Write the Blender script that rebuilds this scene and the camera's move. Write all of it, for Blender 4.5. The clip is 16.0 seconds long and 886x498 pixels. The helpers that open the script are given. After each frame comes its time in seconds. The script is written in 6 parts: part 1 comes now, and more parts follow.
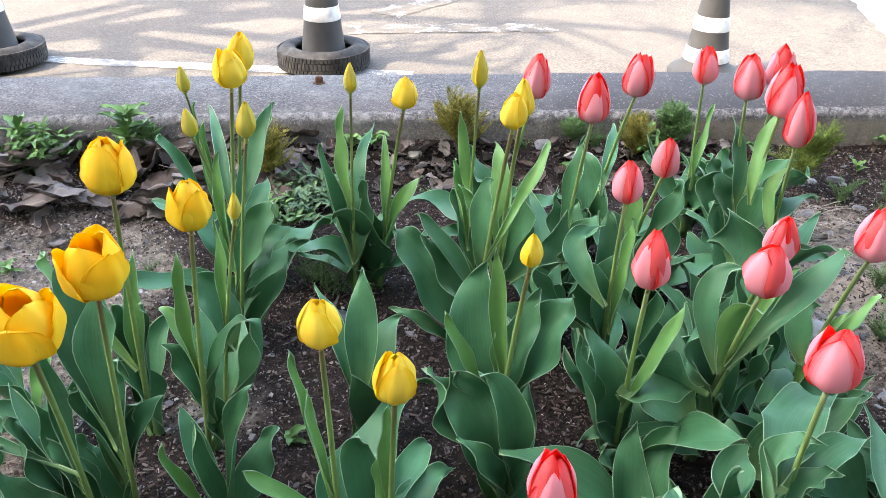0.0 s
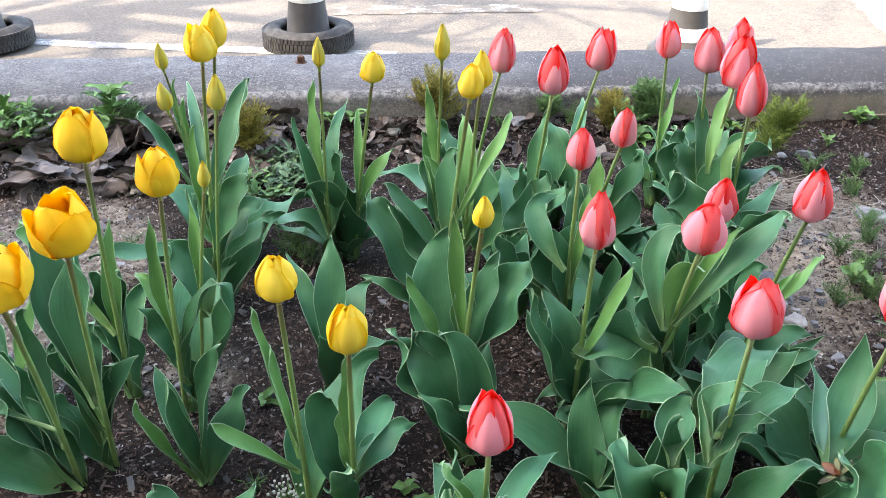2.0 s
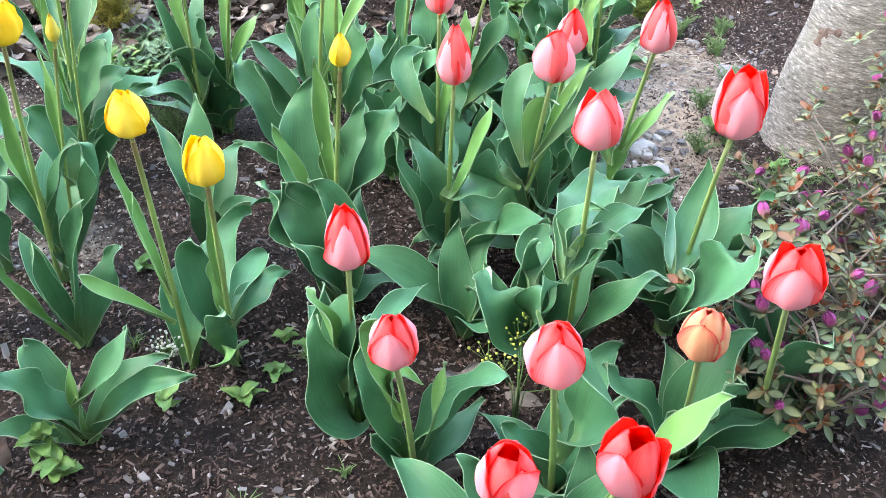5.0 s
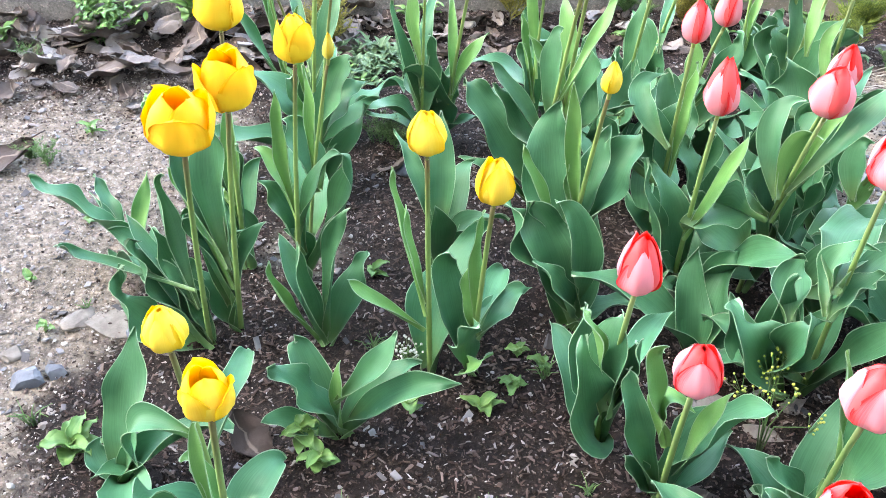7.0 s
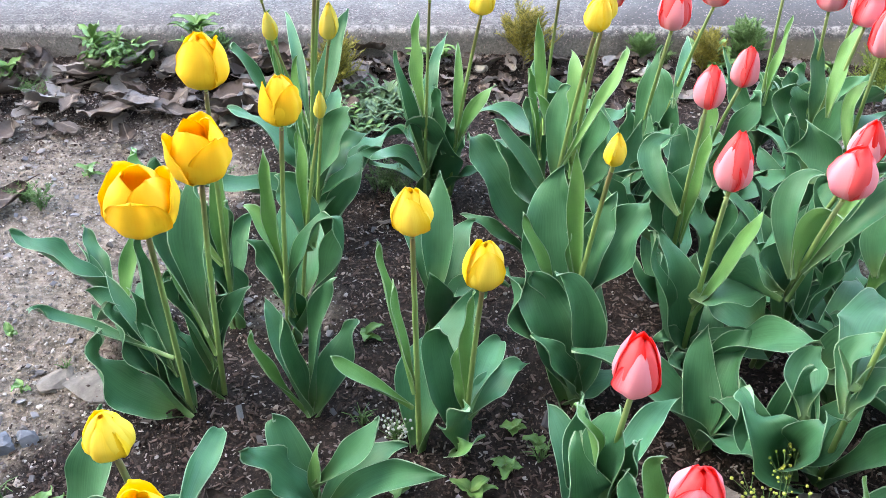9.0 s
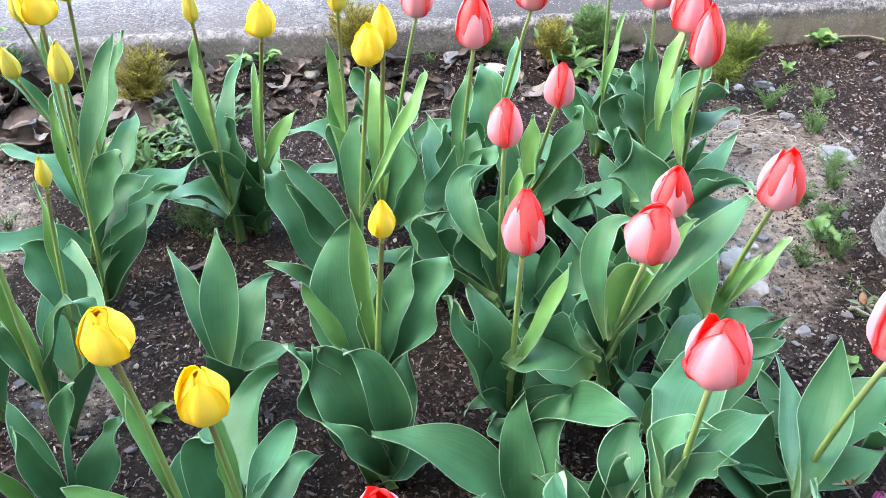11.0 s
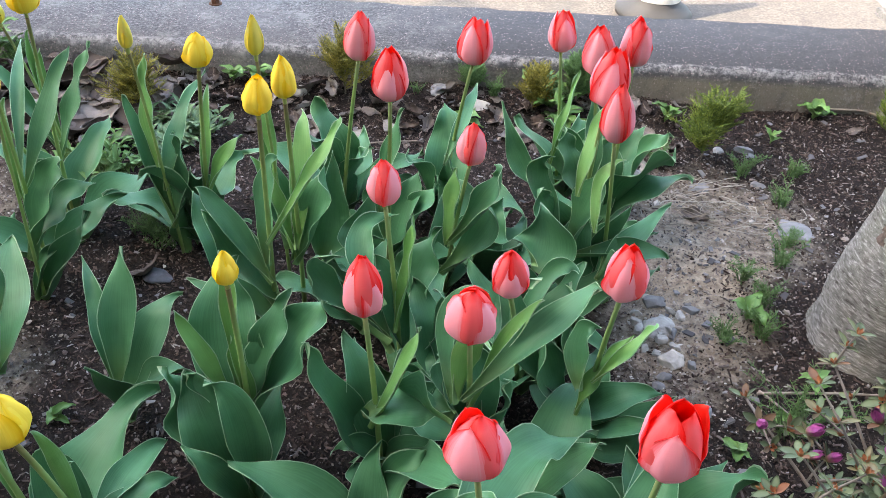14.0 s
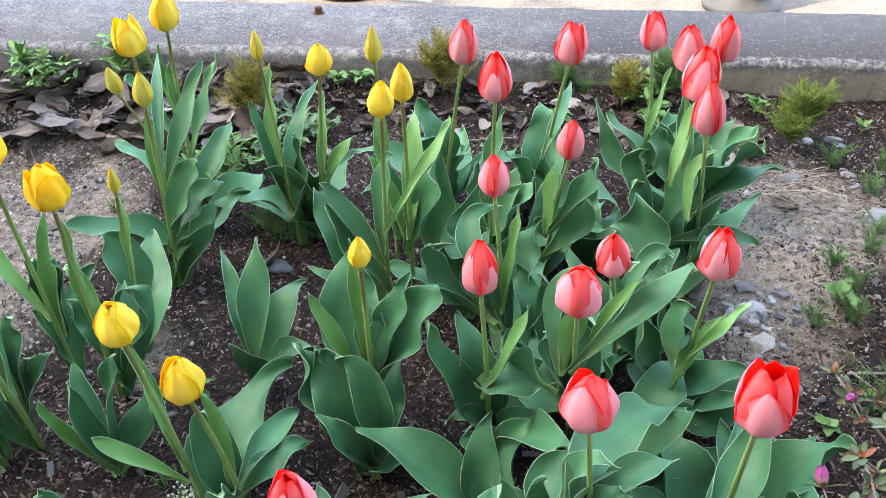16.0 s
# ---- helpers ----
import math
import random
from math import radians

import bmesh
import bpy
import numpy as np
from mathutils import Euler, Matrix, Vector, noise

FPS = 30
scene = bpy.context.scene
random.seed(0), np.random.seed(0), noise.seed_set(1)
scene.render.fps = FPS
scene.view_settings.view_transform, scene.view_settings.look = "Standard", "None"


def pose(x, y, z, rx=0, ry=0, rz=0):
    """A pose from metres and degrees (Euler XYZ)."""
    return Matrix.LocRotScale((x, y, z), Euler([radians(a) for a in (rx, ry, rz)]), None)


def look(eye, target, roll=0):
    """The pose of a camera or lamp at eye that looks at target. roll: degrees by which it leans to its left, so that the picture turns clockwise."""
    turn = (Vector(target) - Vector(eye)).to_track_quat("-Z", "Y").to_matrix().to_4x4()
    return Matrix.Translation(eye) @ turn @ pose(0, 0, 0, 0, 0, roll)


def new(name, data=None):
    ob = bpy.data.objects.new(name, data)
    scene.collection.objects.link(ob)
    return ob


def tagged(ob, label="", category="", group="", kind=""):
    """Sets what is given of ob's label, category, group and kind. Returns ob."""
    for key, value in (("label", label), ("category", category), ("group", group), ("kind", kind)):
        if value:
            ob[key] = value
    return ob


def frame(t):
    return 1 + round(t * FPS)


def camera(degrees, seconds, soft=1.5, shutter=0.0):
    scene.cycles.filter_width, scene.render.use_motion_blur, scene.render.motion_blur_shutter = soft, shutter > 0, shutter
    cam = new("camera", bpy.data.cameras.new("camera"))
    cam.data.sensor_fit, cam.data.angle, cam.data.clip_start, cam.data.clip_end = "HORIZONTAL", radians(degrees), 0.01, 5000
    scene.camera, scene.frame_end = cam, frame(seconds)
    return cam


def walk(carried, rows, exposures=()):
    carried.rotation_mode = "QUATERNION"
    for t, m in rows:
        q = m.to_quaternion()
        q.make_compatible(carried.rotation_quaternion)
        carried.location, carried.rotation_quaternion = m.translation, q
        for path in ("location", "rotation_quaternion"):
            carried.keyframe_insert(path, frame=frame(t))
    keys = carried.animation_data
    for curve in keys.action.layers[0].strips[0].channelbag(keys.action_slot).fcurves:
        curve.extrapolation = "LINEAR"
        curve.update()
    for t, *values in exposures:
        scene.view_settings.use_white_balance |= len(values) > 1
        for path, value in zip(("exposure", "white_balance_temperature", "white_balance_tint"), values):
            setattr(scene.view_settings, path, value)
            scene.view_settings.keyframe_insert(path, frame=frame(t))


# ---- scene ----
EXPOSURES = [(t, stops + 2.98, 7450.0, 12.5) for t, stops in ((0.0, 0.41), (2.0, 0.47), (3.5, 0.73), (6.0, 1.38), (7.0, 1.32), (7.5, 1.00), (8.0, 0.87), (10.5, 0.84), (11.0, 1.06), (11.5, 1.19), (12.0, 1.08), (12.5, 0.80), (13.0, 0.24), (13.5, 0.20), (14.0, 0.34), (14.5, 0.57), (15.0, 0.67), (16.0, 0.65))]
cam = camera(53.4, 16.000, 0.3)
PATH = [
    (0, (0.163, 0.006, 1.045), (0.057, 1.757, 0.084), 0.3),
    (0.5, (0.168, -0.006, 1.043), (0.042, 1.740, 0.076), 0.1),
    (1, (0.175, -0.041, 1.049), (0.035, 1.699, 0.072), -0.2),
    (1.5, (0.198, -0.062, 1.049), (0.055, 1.675, 0.068), -0.4),
    (2, (0.225, -0.058, 1.046), (0.124, 1.677, 0.056), 0.0),
    (2.5, (0.246, -0.058, 1.043), (0.222, 1.678, 0.05), 0.7),
    (3, (0.274, -0.067, 1.028), (0.33, 1.664, 0.028), 1.3),
    (3.5, (0.296, -0.083, 1.008), (0.413, 1.633, -0.012), 1.5),
    (3.7, (0.304, -0.090, 1.004), (0.436, 1.612, -0.039), 1.5),
    (5.8, (0.215, -0.160, 0.971), (0.283, 1.446, -0.218), -0.5),
    (6, (0.18, -0.164, 0.978), (0.188, 1.448, -0.206), -0.8),
    (6.5, (0.108, -0.164, 0.987), (-0.014, 1.454, -0.182), -1.0),
    (7, (0.085, -0.157, 1.008), (-0.067, 1.476, -0.136), -0.6),
    (7.5, (0.11, -0.144, 1.006), (-0.055, 1.503, -0.115), 0.1),
    (8, (0.122, -0.117, 1.012), (-0.073, 1.534, -0.098), 0.1),
    (8.2, (0.114, -0.100, 1.022), (-0.095, 1.554, -0.082), -0.0),
    (10.3, (0.177, 0.078, 1.025), (0.021, 1.744, -0.07), -1.8),
    (10.5, (0.209, 0.115, 1.027), (0.091, 1.776, -0.08), -1.4),
    (11, (0.288, 0.204, 1.029), (0.283, 1.833, -0.13), -0.6),
    (11.5, (0.378, 0.215, 1.049), (0.442, 1.824, -0.137), 0.8),
    (12, (0.473, 0.255, 1.047), (0.544, 1.852, -0.155), 1.8),
    (12.5, (0.525, 0.264, 1.074), (0.55, 1.875, -0.112), 2.4),
    (13, (0.533, 0.268, 1.087), (0.499, 1.891, -0.081), 2.6),
    (13.5, (0.528, 0.255, 1.094), (0.439, 1.886, -0.06), 2.9),
    (14, (0.533, 0.226, 1.112), (0.403, 1.854, -0.041), 3.6),
    (14.5, (0.527, 0.185, 1.137), (0.342, 1.804, -0.023), 2.6),
    (15, (0.527, 0.136, 1.156), (0.292, 1.745, -0.009), 1.3),
    (15.5, (0.509, 0.113, 1.169), (0.218, 1.715, 0.008), -0.2),
    (16, (0.508, 0.109, 1.17), (0.196, 1.707, 0.009), -0.7),
]
walk(cam, [(t, look(eye, target, roll)) for t, eye, target, roll in PATH], EXPOSURES)

# ---- light ----
SUN_TO = Vector((-0.77, -0.43, 0.98)).normalized()
world = bpy.data.worlds.new("daylight")
scene.world = world
world.use_nodes = True
_n = world.node_tree.nodes
_sky = _n.new("ShaderNodeTexSky")
_sky.sky_type, _sky.sun_disc = "NISHITA", False
_sky.sun_elevation = math.asin(SUN_TO.z)
_sky.sun_rotation = math.atan2(SUN_TO.x, SUN_TO.y)
_sky.air_density, _sky.dust_density = 1.0, 2.5
_n["Background"].inputs["Strength"].default_value = 0.15
world.node_tree.links.new(_sky.outputs["Color"], _n["Background"].inputs["Color"])
sun = new("sun", bpy.data.lights.new("sun", "SUN"))
sun.data.energy, sun.data.angle, sun.data.color = 1.15, radians(0.5), (1.0, 0.94, 0.86)
sun.matrix_world = look(SUN_TO * 30, (0, 0, 0))


# ---- materials ----
class Mat:
    """A small builder of node materials."""

    def __init__(self, name, rough=0.6, metal=0.0, spec=0.25):
        self.m = bpy.data.materials.new(name)
        self.m.use_nodes = True
        self.t = self.m.node_tree
        self.b = self.t.nodes["Principled BSDF"]
        self.put("Roughness", rough)
        self.put("Metallic", metal)
        self.put("Specular IOR Level", spec)

    def put(self, key, value):
        if isinstance(value, (int, float, tuple)):
            self.b.inputs[key].default_value = (*value, 1) if isinstance(value, tuple) and self.b.inputs[key].type == "RGBA" else value
        else:
            self.t.links.new(value, self.b.inputs[key])
        return self

    def node(self, kind, **inputs):
        n = self.t.nodes.new(kind)
        for key, value in inputs.items():
            self.feed(n, key.replace("_", " "), value)
        return n

    def feed(self, n, key, value):
        if isinstance(value, (int, float)):
            n.inputs[key].default_value = value
        elif isinstance(value, tuple):
            n.inputs[key].default_value = value
        else:
            self.t.links.new(value, n.inputs[key])

    def coords(self, which="Object", scale=(1, 1, 1)):
        c = self.t.nodes.new("ShaderNodeTexCoord")
        mp = self.t.nodes.new("ShaderNodeMapping")
        mp.inputs["Scale"].default_value = scale
        self.t.links.new(c.outputs[which], mp.inputs["Vector"])
        return mp.outputs["Vector"]

    def noise(self, scale, detail=4.0, rough=0.55, vec=None):
        n = self.node("ShaderNodeTexNoise", Scale=scale, Detail=detail, Roughness=rough)
        self.t.links.new(vec if vec else self.coords(), n.inputs["Vector"])
        return n.outputs["Fac"]

    def cells(self, scale, vec=None, feature="F1"):
        n = self.node("ShaderNodeTexVoronoi", Scale=scale)
        n.feature = feature
        self.t.links.new(vec if vec else self.coords(), n.inputs["Vector"])
        return n

    def ramp(self, fac, *stops):
        n = self.t.nodes.new("ShaderNodeValToRGB")
        e = n.color_ramp.elements
        while len(e) < len(stops):
            e.new(0.5)
        for el, (p, c) in zip(e, stops):
            el.position, el.color = p, (*c, 1) if isinstance(c, tuple) else (c, c, c, 1)
        self.t.links.new(fac, n.inputs["Fac"])
        return n.outputs["Color"]

    def mix(self, fac, a, b, how="MIX"):
        n = self.t.nodes.new("ShaderNodeMix")
        n.data_type, n.blend_type = "RGBA", how
        for k, v in ((0, fac), (6, a), (7, b)):
            if isinstance(v, (int, float)):
                n.inputs[k].default_value = v
            elif isinstance(v, tuple):
                n.inputs[k].default_value = (*v, 1)
            else:
                self.t.links.new(v, n.inputs[k])
        return n.outputs[2]

    def math(self, op, a, b=0.0):
        n = self.t.nodes.new("ShaderNodeMath")
        n.operation = op
        for k, v in ((0, a), (1, b)):
            if isinstance(v, (int, float)):
                n.inputs[k].default_value = v
            else:
                self.t.links.new(v, n.inputs[k])
        return n.outputs[0]

    def rand(self):
        return self.t.nodes.new("ShaderNodeObjectInfo").outputs["Random"]

    def island(self):
        return self.t.nodes.new("ShaderNodeNewGeometry").outputs["Random Per Island"]

    def uv(self):
        c = self.t.nodes.new("ShaderNodeTexCoord")
        s = self.t.nodes.new("ShaderNodeSeparateXYZ")
        self.t.links.new(c.outputs["UV"], s.inputs[0])
        return s.outputs[0], s.outputs[1]

    def glow_through(self, colour, share):
        """Lets light pass through a thin sheet such as a petal or a leaf."""
        tr = self.t.nodes.new("ShaderNodeBsdfTranslucent")
        mx = self.t.nodes.new("ShaderNodeMixShader")
        mx.inputs[0].default_value = share
        self.t.links.new(colour, tr.inputs["Color"])
        self.t.links.new(self.b.outputs[0], mx.inputs[1])
        self.t.links.new(tr.outputs[0], mx.inputs[2])
        self.t.links.new(mx.outputs[0], self.t.nodes["Material Output"].inputs["Surface"])
        return self

    def bump(self, height, strength=0.3, distance=0.002):
        n = self.node("ShaderNodeBump", Strength=strength, Distance=distance)
        self.t.links.new(height, n.inputs["Height"])
        self.t.links.new(n.outputs["Normal"], self.b.inputs["Normal"])
        return self


def leaf_material(name, dark, light, vein=75.0, rough=0.40):
    """Waxy green with fine lengthwise veins; the tone differs a little from leaf to leaf."""
    k = Mat(name, rough, 0, 0.30)
    u, v = k.uv()
    comb = k.t.nodes.new("ShaderNodeCombineXYZ")
    k.t.links.new(k.math("MULTIPLY", u, vein), comb.inputs[0])
    k.t.links.new(k.math("MULTIPLY", v, 3.0), comb.inputs[1])
    k.t.links.new(k.math("MULTIPLY", k.rand(), 20.0), comb.inputs[2])
    streak = k.noise(1.0, 3, 0.6, comb.outputs[0])
    patch = k.noise(14.0, 3)
    base = k.mix(k.ramp(streak, (0.32, 0.0), (0.68, 1.0)), dark, light)
    base = k.mix(k.math("MULTIPLY", k.ramp(patch, (0.35, 0.0), (0.7, 1.0)), 0.5), base, tuple(c * 1.5 for c in light))
    base = k.mix(k.math("MULTIPLY", k.rand(), 0.35), base, tuple(c * 0.75 for c in dark))
    young = k.ramp(v, (0.0, 1.0), (0.22, 0.0))
    base = k.mix(k.math("MULTIPLY", young, 0.55), base, (0.16, 0.24, 0.07))
    k.put("Base Color", base)
    k.glow_through(k.mix(0.5, base, (0.16, 0.34, 0.05)), 0.16)
    k.bump(k.math("ADD", k.math("MULTIPLY", streak, 0.5), k.math("MULTIPLY", patch, 1.5)), 0.30, 0.0014)
    return k.m


LEAF = leaf_material("tulip_leaf", (0.036, 0.138, 0.061), (0.065, 0.207, 0.098), 75.0, 0.44)
LEAF_EDGE = leaf_material("tulip_leaf_edge", (0.21, 0.36, 0.21), (0.31, 0.46, 0.30))
LEAF_YOUNG = leaf_material("young_tulip_leaf", (0.095, 0.245, 0.070), (0.155, 0.345, 0.11))
WEED = leaf_material("weed_leaf", (0.08, 0.19, 0.05), (0.16, 0.30, 0.09), 8.0)


def stem_material(name, top):
    k = Mat(name, 0.5)
    u, v = k.uv()
    n = k.noise(40.0, 3)
    green = k.mix(n, (0.15, 0.27, 0.07), (0.25, 0.36, 0.13))
    k.put("Base Color", k.mix(k.ramp(v, (0.74, 0.0), (0.99, 1.0)), green, top))
    k.bump(n, 0.2, 0.0005)
    return k.m


STEM_Y = stem_material("stem_of_yellow_tulip", (0.13, 0.10, 0.045))
STEM_R = stem_material("stem_of_red_tulip", (0.24, 0.30, 0.13))


def petal_material(name, centre, edge, foot, streak_depth=0.25, reach=(0.25, 0.95), rough=0.5):
    """Satin petal: a paler middle, a stronger rim and fine veins from foot to tip."""
    k = Mat(name, rough, 0, 0.35)
    u, v = k.uv()
    across = k.math("ABSOLUTE", k.math("MULTIPLY", k.math("SUBTRACT", u, 0.5), 2.0))
    comb = k.t.nodes.new("ShaderNodeCombineXYZ")
    k.t.links.new(k.math("MULTIPLY", u, 34.0), comb.inputs[0])
    k.t.links.new(k.math("MULTIPLY", v, 2.0), comb.inputs[1])
    k.t.links.new(k.math("MULTIPLY", k.rand(), 30.0), comb.inputs[2])
    vein = k.noise(1.0, 4, 0.6, comb.outputs[0])
    rim = k.math("ADD", across, k.math("MULTIPLY", k.math("SUBTRACT", vein, 0.5), 0.55))
    top = k.math("MULTIPLY", k.ramp(v, (0.80, 0.0), (1.0, 1.0)), 0.85)
    rim = k.math("MAXIMUM", rim, top)
    c = k.mix(k.ramp(rim, (reach[0], 0.0), (reach[1], 1.0)), centre, edge)
    c = k.mix(k.math("MULTIPLY", k.ramp(v, (0.0, 1.0), (0.16, 0.0)), 0.8), c, foot)
    c = k.mix(k.math("MULTIPLY", k.ramp(vein, (0.3, 0.0), (0.75, 1.0)), streak_depth), c, tuple(x * 0.72 for x in edge))
    k.put("Base Color", c)
    k.glow_through(c, 0.45)
    k.bump(vein, 0.25, 0.0006)
    return k.m


PETALS = {
    "red_inner": (petal_material("red_inner_petal_outside", (0.98, 0.17, 0.18), (0.97, 0.024, 0.022), (0.95, 0.45, 0.48), 0.06, (0.30, 0.90)), None),
    "red": (petal_material("red_petal_outside", (0.98, 0.47, 0.55), (0.98, 0.028, 0.028), (0.97, 0.60, 0.66), 0.05, (0.50, 1.0)),
            petal_material("red_petal_inside", (0.97, 0.045, 0.025), (0.97, 0.035, 0.02), (0.7, 0.12, 0.05), 0.15)),
    "pale": (petal_material("blush_petal_outside", (0.82, 0.50, 0.28), (0.80, 0.13, 0.10), (0.74, 0.55, 0.25), 0.2, (0.4, 1.1)),
             petal_material("blush_petal_inside", (0.82, 0.16, 0.10), (0.86, 0.10, 0.06), (0.6, 0.3, 0.1), 0.15)),
    "yellow": (petal_material("yellow_petal_outside", (0.98, 0.83, 0.11), (0.95, 0.70, 0.025), (0.80, 0.62, 0.07), 0.15),
               petal_material("yellow_petal_inside", (0.95, 0.62, 0.015), (0.95, 0.66, 0.015), (0.65, 0.45, 0.02), 0.15)),
    "golden": (petal_material("golden_petal_outside", (0.98, 0.75, 0.05), (0.95, 0.60, 0.015), (0.88, 0.62, 0.03), 0.10, (0.75, 1.1)),
               petal_material("golden_petal_inside", (0.95, 0.58, 0.015), (0.95, 0.62, 0.015), (0.7, 0.4, 0.02), 0.15)),
    "bud": (petal_material("bud_petal_outside", (0.74, 0.68, 0.15), (0.86, 0.68, 0.06), (0.55, 0.56, 0.14), 0.15),
            petal_material("bud_petal_inside", (0.7, 0.5, 0.04), (0.74, 0.52, 0.03), (0.4, 0.4, 0.08), 0.15)),
}


# ---- mesh helpers ----
def link(name, bm, mats, parent=None, smooth=True):
    me = bpy.data.meshes.new(name)
    bm.normal_update()
    bm.to_mesh(me)
    bm.free()
    for m in mats if isinstance(mats, (list, tuple)) else [mats]:
        me.materials.append(m)
    if smooth:
        me.polygons.foreach_set("use_smooth", [True] * len(me.polygons))
    ob = new(name, me)
    if parent:
        ob.parent = parent
    return ob


def part(name, bm, mats, parent, label="", smooth=True):
    ob = link(name, bm, mats, parent, smooth)
    return tagged(ob, label) if label else ob


def empty(name, at, label, category, group="", kind=""):
    ob = new(name)
    ob.empty_display_size = 0.02
    ob.location = at
    return tagged(ob, label, category, group, kind)


def shell(bm, grid, thick, uvs=True, rim_mat=1, inner_mat=0, band=False):
    """A thin closed sheet over a grid of points: face up, back, and rim. band: the outer strips take the rim's material too."""
    uvl = bm.loops.layers.uv.verify()
    rows, cols = len(grid), len(grid[0])
    nor = [[None] * cols for _ in range(rows)]
    for i in range(rows):
        for j in range(cols):
            a = grid[min(i + 1, rows - 1)][j] - grid[max(i - 1, 0)][j]
            b = grid[i][min(j + 1, cols - 1)] - grid[i][max(j - 1, 0)]
            n = a.cross(b)
            nor[i][j] = n.normalized() if n.length > 1e-12 else Vector((0, 0, 1))
    sides = []
    for s in (1, -1):
        sides.append([[bm.verts.new(grid[i][j] + nor[i][j] * (thick * 0.5 * s)) for j in range(cols)] for i in range(rows)])

    def face(vs, st, mat):
        f = bm.faces.new(vs)
        f.material_index = mat
        for lp, (u, v) in zip(f.loops, st):
            lp[uvl].uv = (u, v)

    for i in range(rows - 1):
        for j in range(cols - 1):
            st = [(j / (cols - 1), i / (rows - 1)), ((j + 1) / (cols - 1), i / (rows - 1)), ((j + 1) / (cols - 1), (i + 1) / (rows - 1)), (j / (cols - 1), (i + 1) / (rows - 1))]
            edge = band and j in (0, cols - 2)
            q = [(i, j), (i, j + 1), (i + 1, j + 1), (i + 1, j)]
            up, dn = sides
            face([up[a][b] for a, b in reversed(q)], st[::-1], rim_mat if edge else inner_mat)
            face([dn[a][b] for a, b in q], st, rim_mat if edge else 0)
    for j, flip in ((0, False), (cols - 1, True)):
        for i in range(rows - 1):
            vs = [sides[0][i][j], sides[0][i + 1][j], sides[1][i + 1][j], sides[1][i][j]]
            face(vs[::-1] if flip else vs, [(0, i / rows)] * 4, rim_mat)
    for i, flip in ((0, True), (rows - 1, False)):
        for j in range(cols - 1):
            vs = [sides[0][i][j], sides[0][i][j + 1], sides[1][i][j + 1], sides[1][i][j]]
            face(vs[::-1] if flip else vs, [(0.5, i / rows)] * 4, rim_mat)


def tube(bm, pts, radii, seg=8, caps=True, mat=0):
    """A round bar along points, with v along its length."""
    uvl = bm.loops.layers.uv.verify()
    rings = []
    for i, p in enumerate(pts):
        d = (pts[min(i + 1, len(pts) - 1)] - pts[max(i - 1, 0)]).normalized()
        side = d.cross(Vector((0.31, 0.9, 0.11))).normalized()
        up = side.cross(d)
        rings.append([bm.verts.new(p + (side * math.cos(a) + up * math.sin(a)) * radii[i]) for a in (2 * math.pi * k / seg for k in range(seg))])
    n = len(pts) - 1
    for i in range(n):
        for k in range(seg):
            f = bm.faces.new((rings[i][k], rings[i + 1][k], rings[i + 1][(k + 1) % seg], rings[i][(k + 1) % seg]))
            f.material_index = mat
            for lp, v in zip(f.loops, (i, i + 1, i + 1, i)):
                lp[uvl].uv = (k / seg, v / n)
    if caps:
        for ring, v in ((rings[0], 0.0), (rings[-1][::-1], 1.0)):
            f = bm.faces.new(ring)
            f.material_index = mat
            for lp in f.loops:
                lp[uvl].uv = (0.5, v)


def bezier(a, b, c, t):
    return a * ((1 - t) ** 2) + b * (2 * t * (1 - t)) + c * (t * t)


# ---- tulips ----
rnd = random.Random(11)


def blade(bm, spine, face_at, width, rows, cols, r, thick=0.0009):
    """A channelled lance-shaped leaf along a spine, with a waved margin. face_at(t): where its upper side looks."""
    fold, twist, ph = r.uniform(0.5, 1.25), r.uniform(-0.8, 0.8), r.uniform(0, 6.28)
    wave, beats = r.uniform(0.18, 0.48) * width, r.uniform(8, 17)
    peak = r.uniform(0.30, 0.43)
    grid = []
    for i in range(rows):
        s = i / (rows - 1)
        p = spine(s)
        t = (spine(min(s + 0.02, 1)) - spine(max(s - 0.02, 0))).normalized()
        face = face_at(s)
        n = (face - t * face.dot(t)).normalized()
        side = t.cross(n)
        a = twist * (s - 0.5)
        side, n = side * math.cos(a) + n * math.sin(a), n * math.cos(a) - side * math.sin(a)
        q = min(s / peak, 1.0)
        w = 1.32 * width * (0.56 + 0.44 * q * q * (3 - 2 * q))
        if s > peak:
            w *= max(0.0, 1 - ((s - peak) / (1 - peak)) ** 1.45) ** 1.12
        w += 0.0004
        curl = fold * (0.75 + 1.5 * (1 - s) ** 3)
        curl += (2.7 - curl) * max(0.0, 1 - s / 0.16) ** 1.5
        row = []
        for j in range(cols):
            e = -1 + 2 * j / (cols - 1)
            if j in (1, cols - 2):
                e = math.copysign(max(0.0, 1 - 0.0010 / max(w, 0.003)), e)
            ang = e * curl
            rad = w / curl
            ripple = wave * e * e * math.sin(beats * s + ph + (1.7 if e > 0 else 0)) * min(1.0, 3 * s)
            row.append(p + side * (math.sin(ang) * rad) + n * ((1 - math.cos(ang)) * rad + ripple))
        grid.append(row)
    shell(bm, grid, thick, band=True)


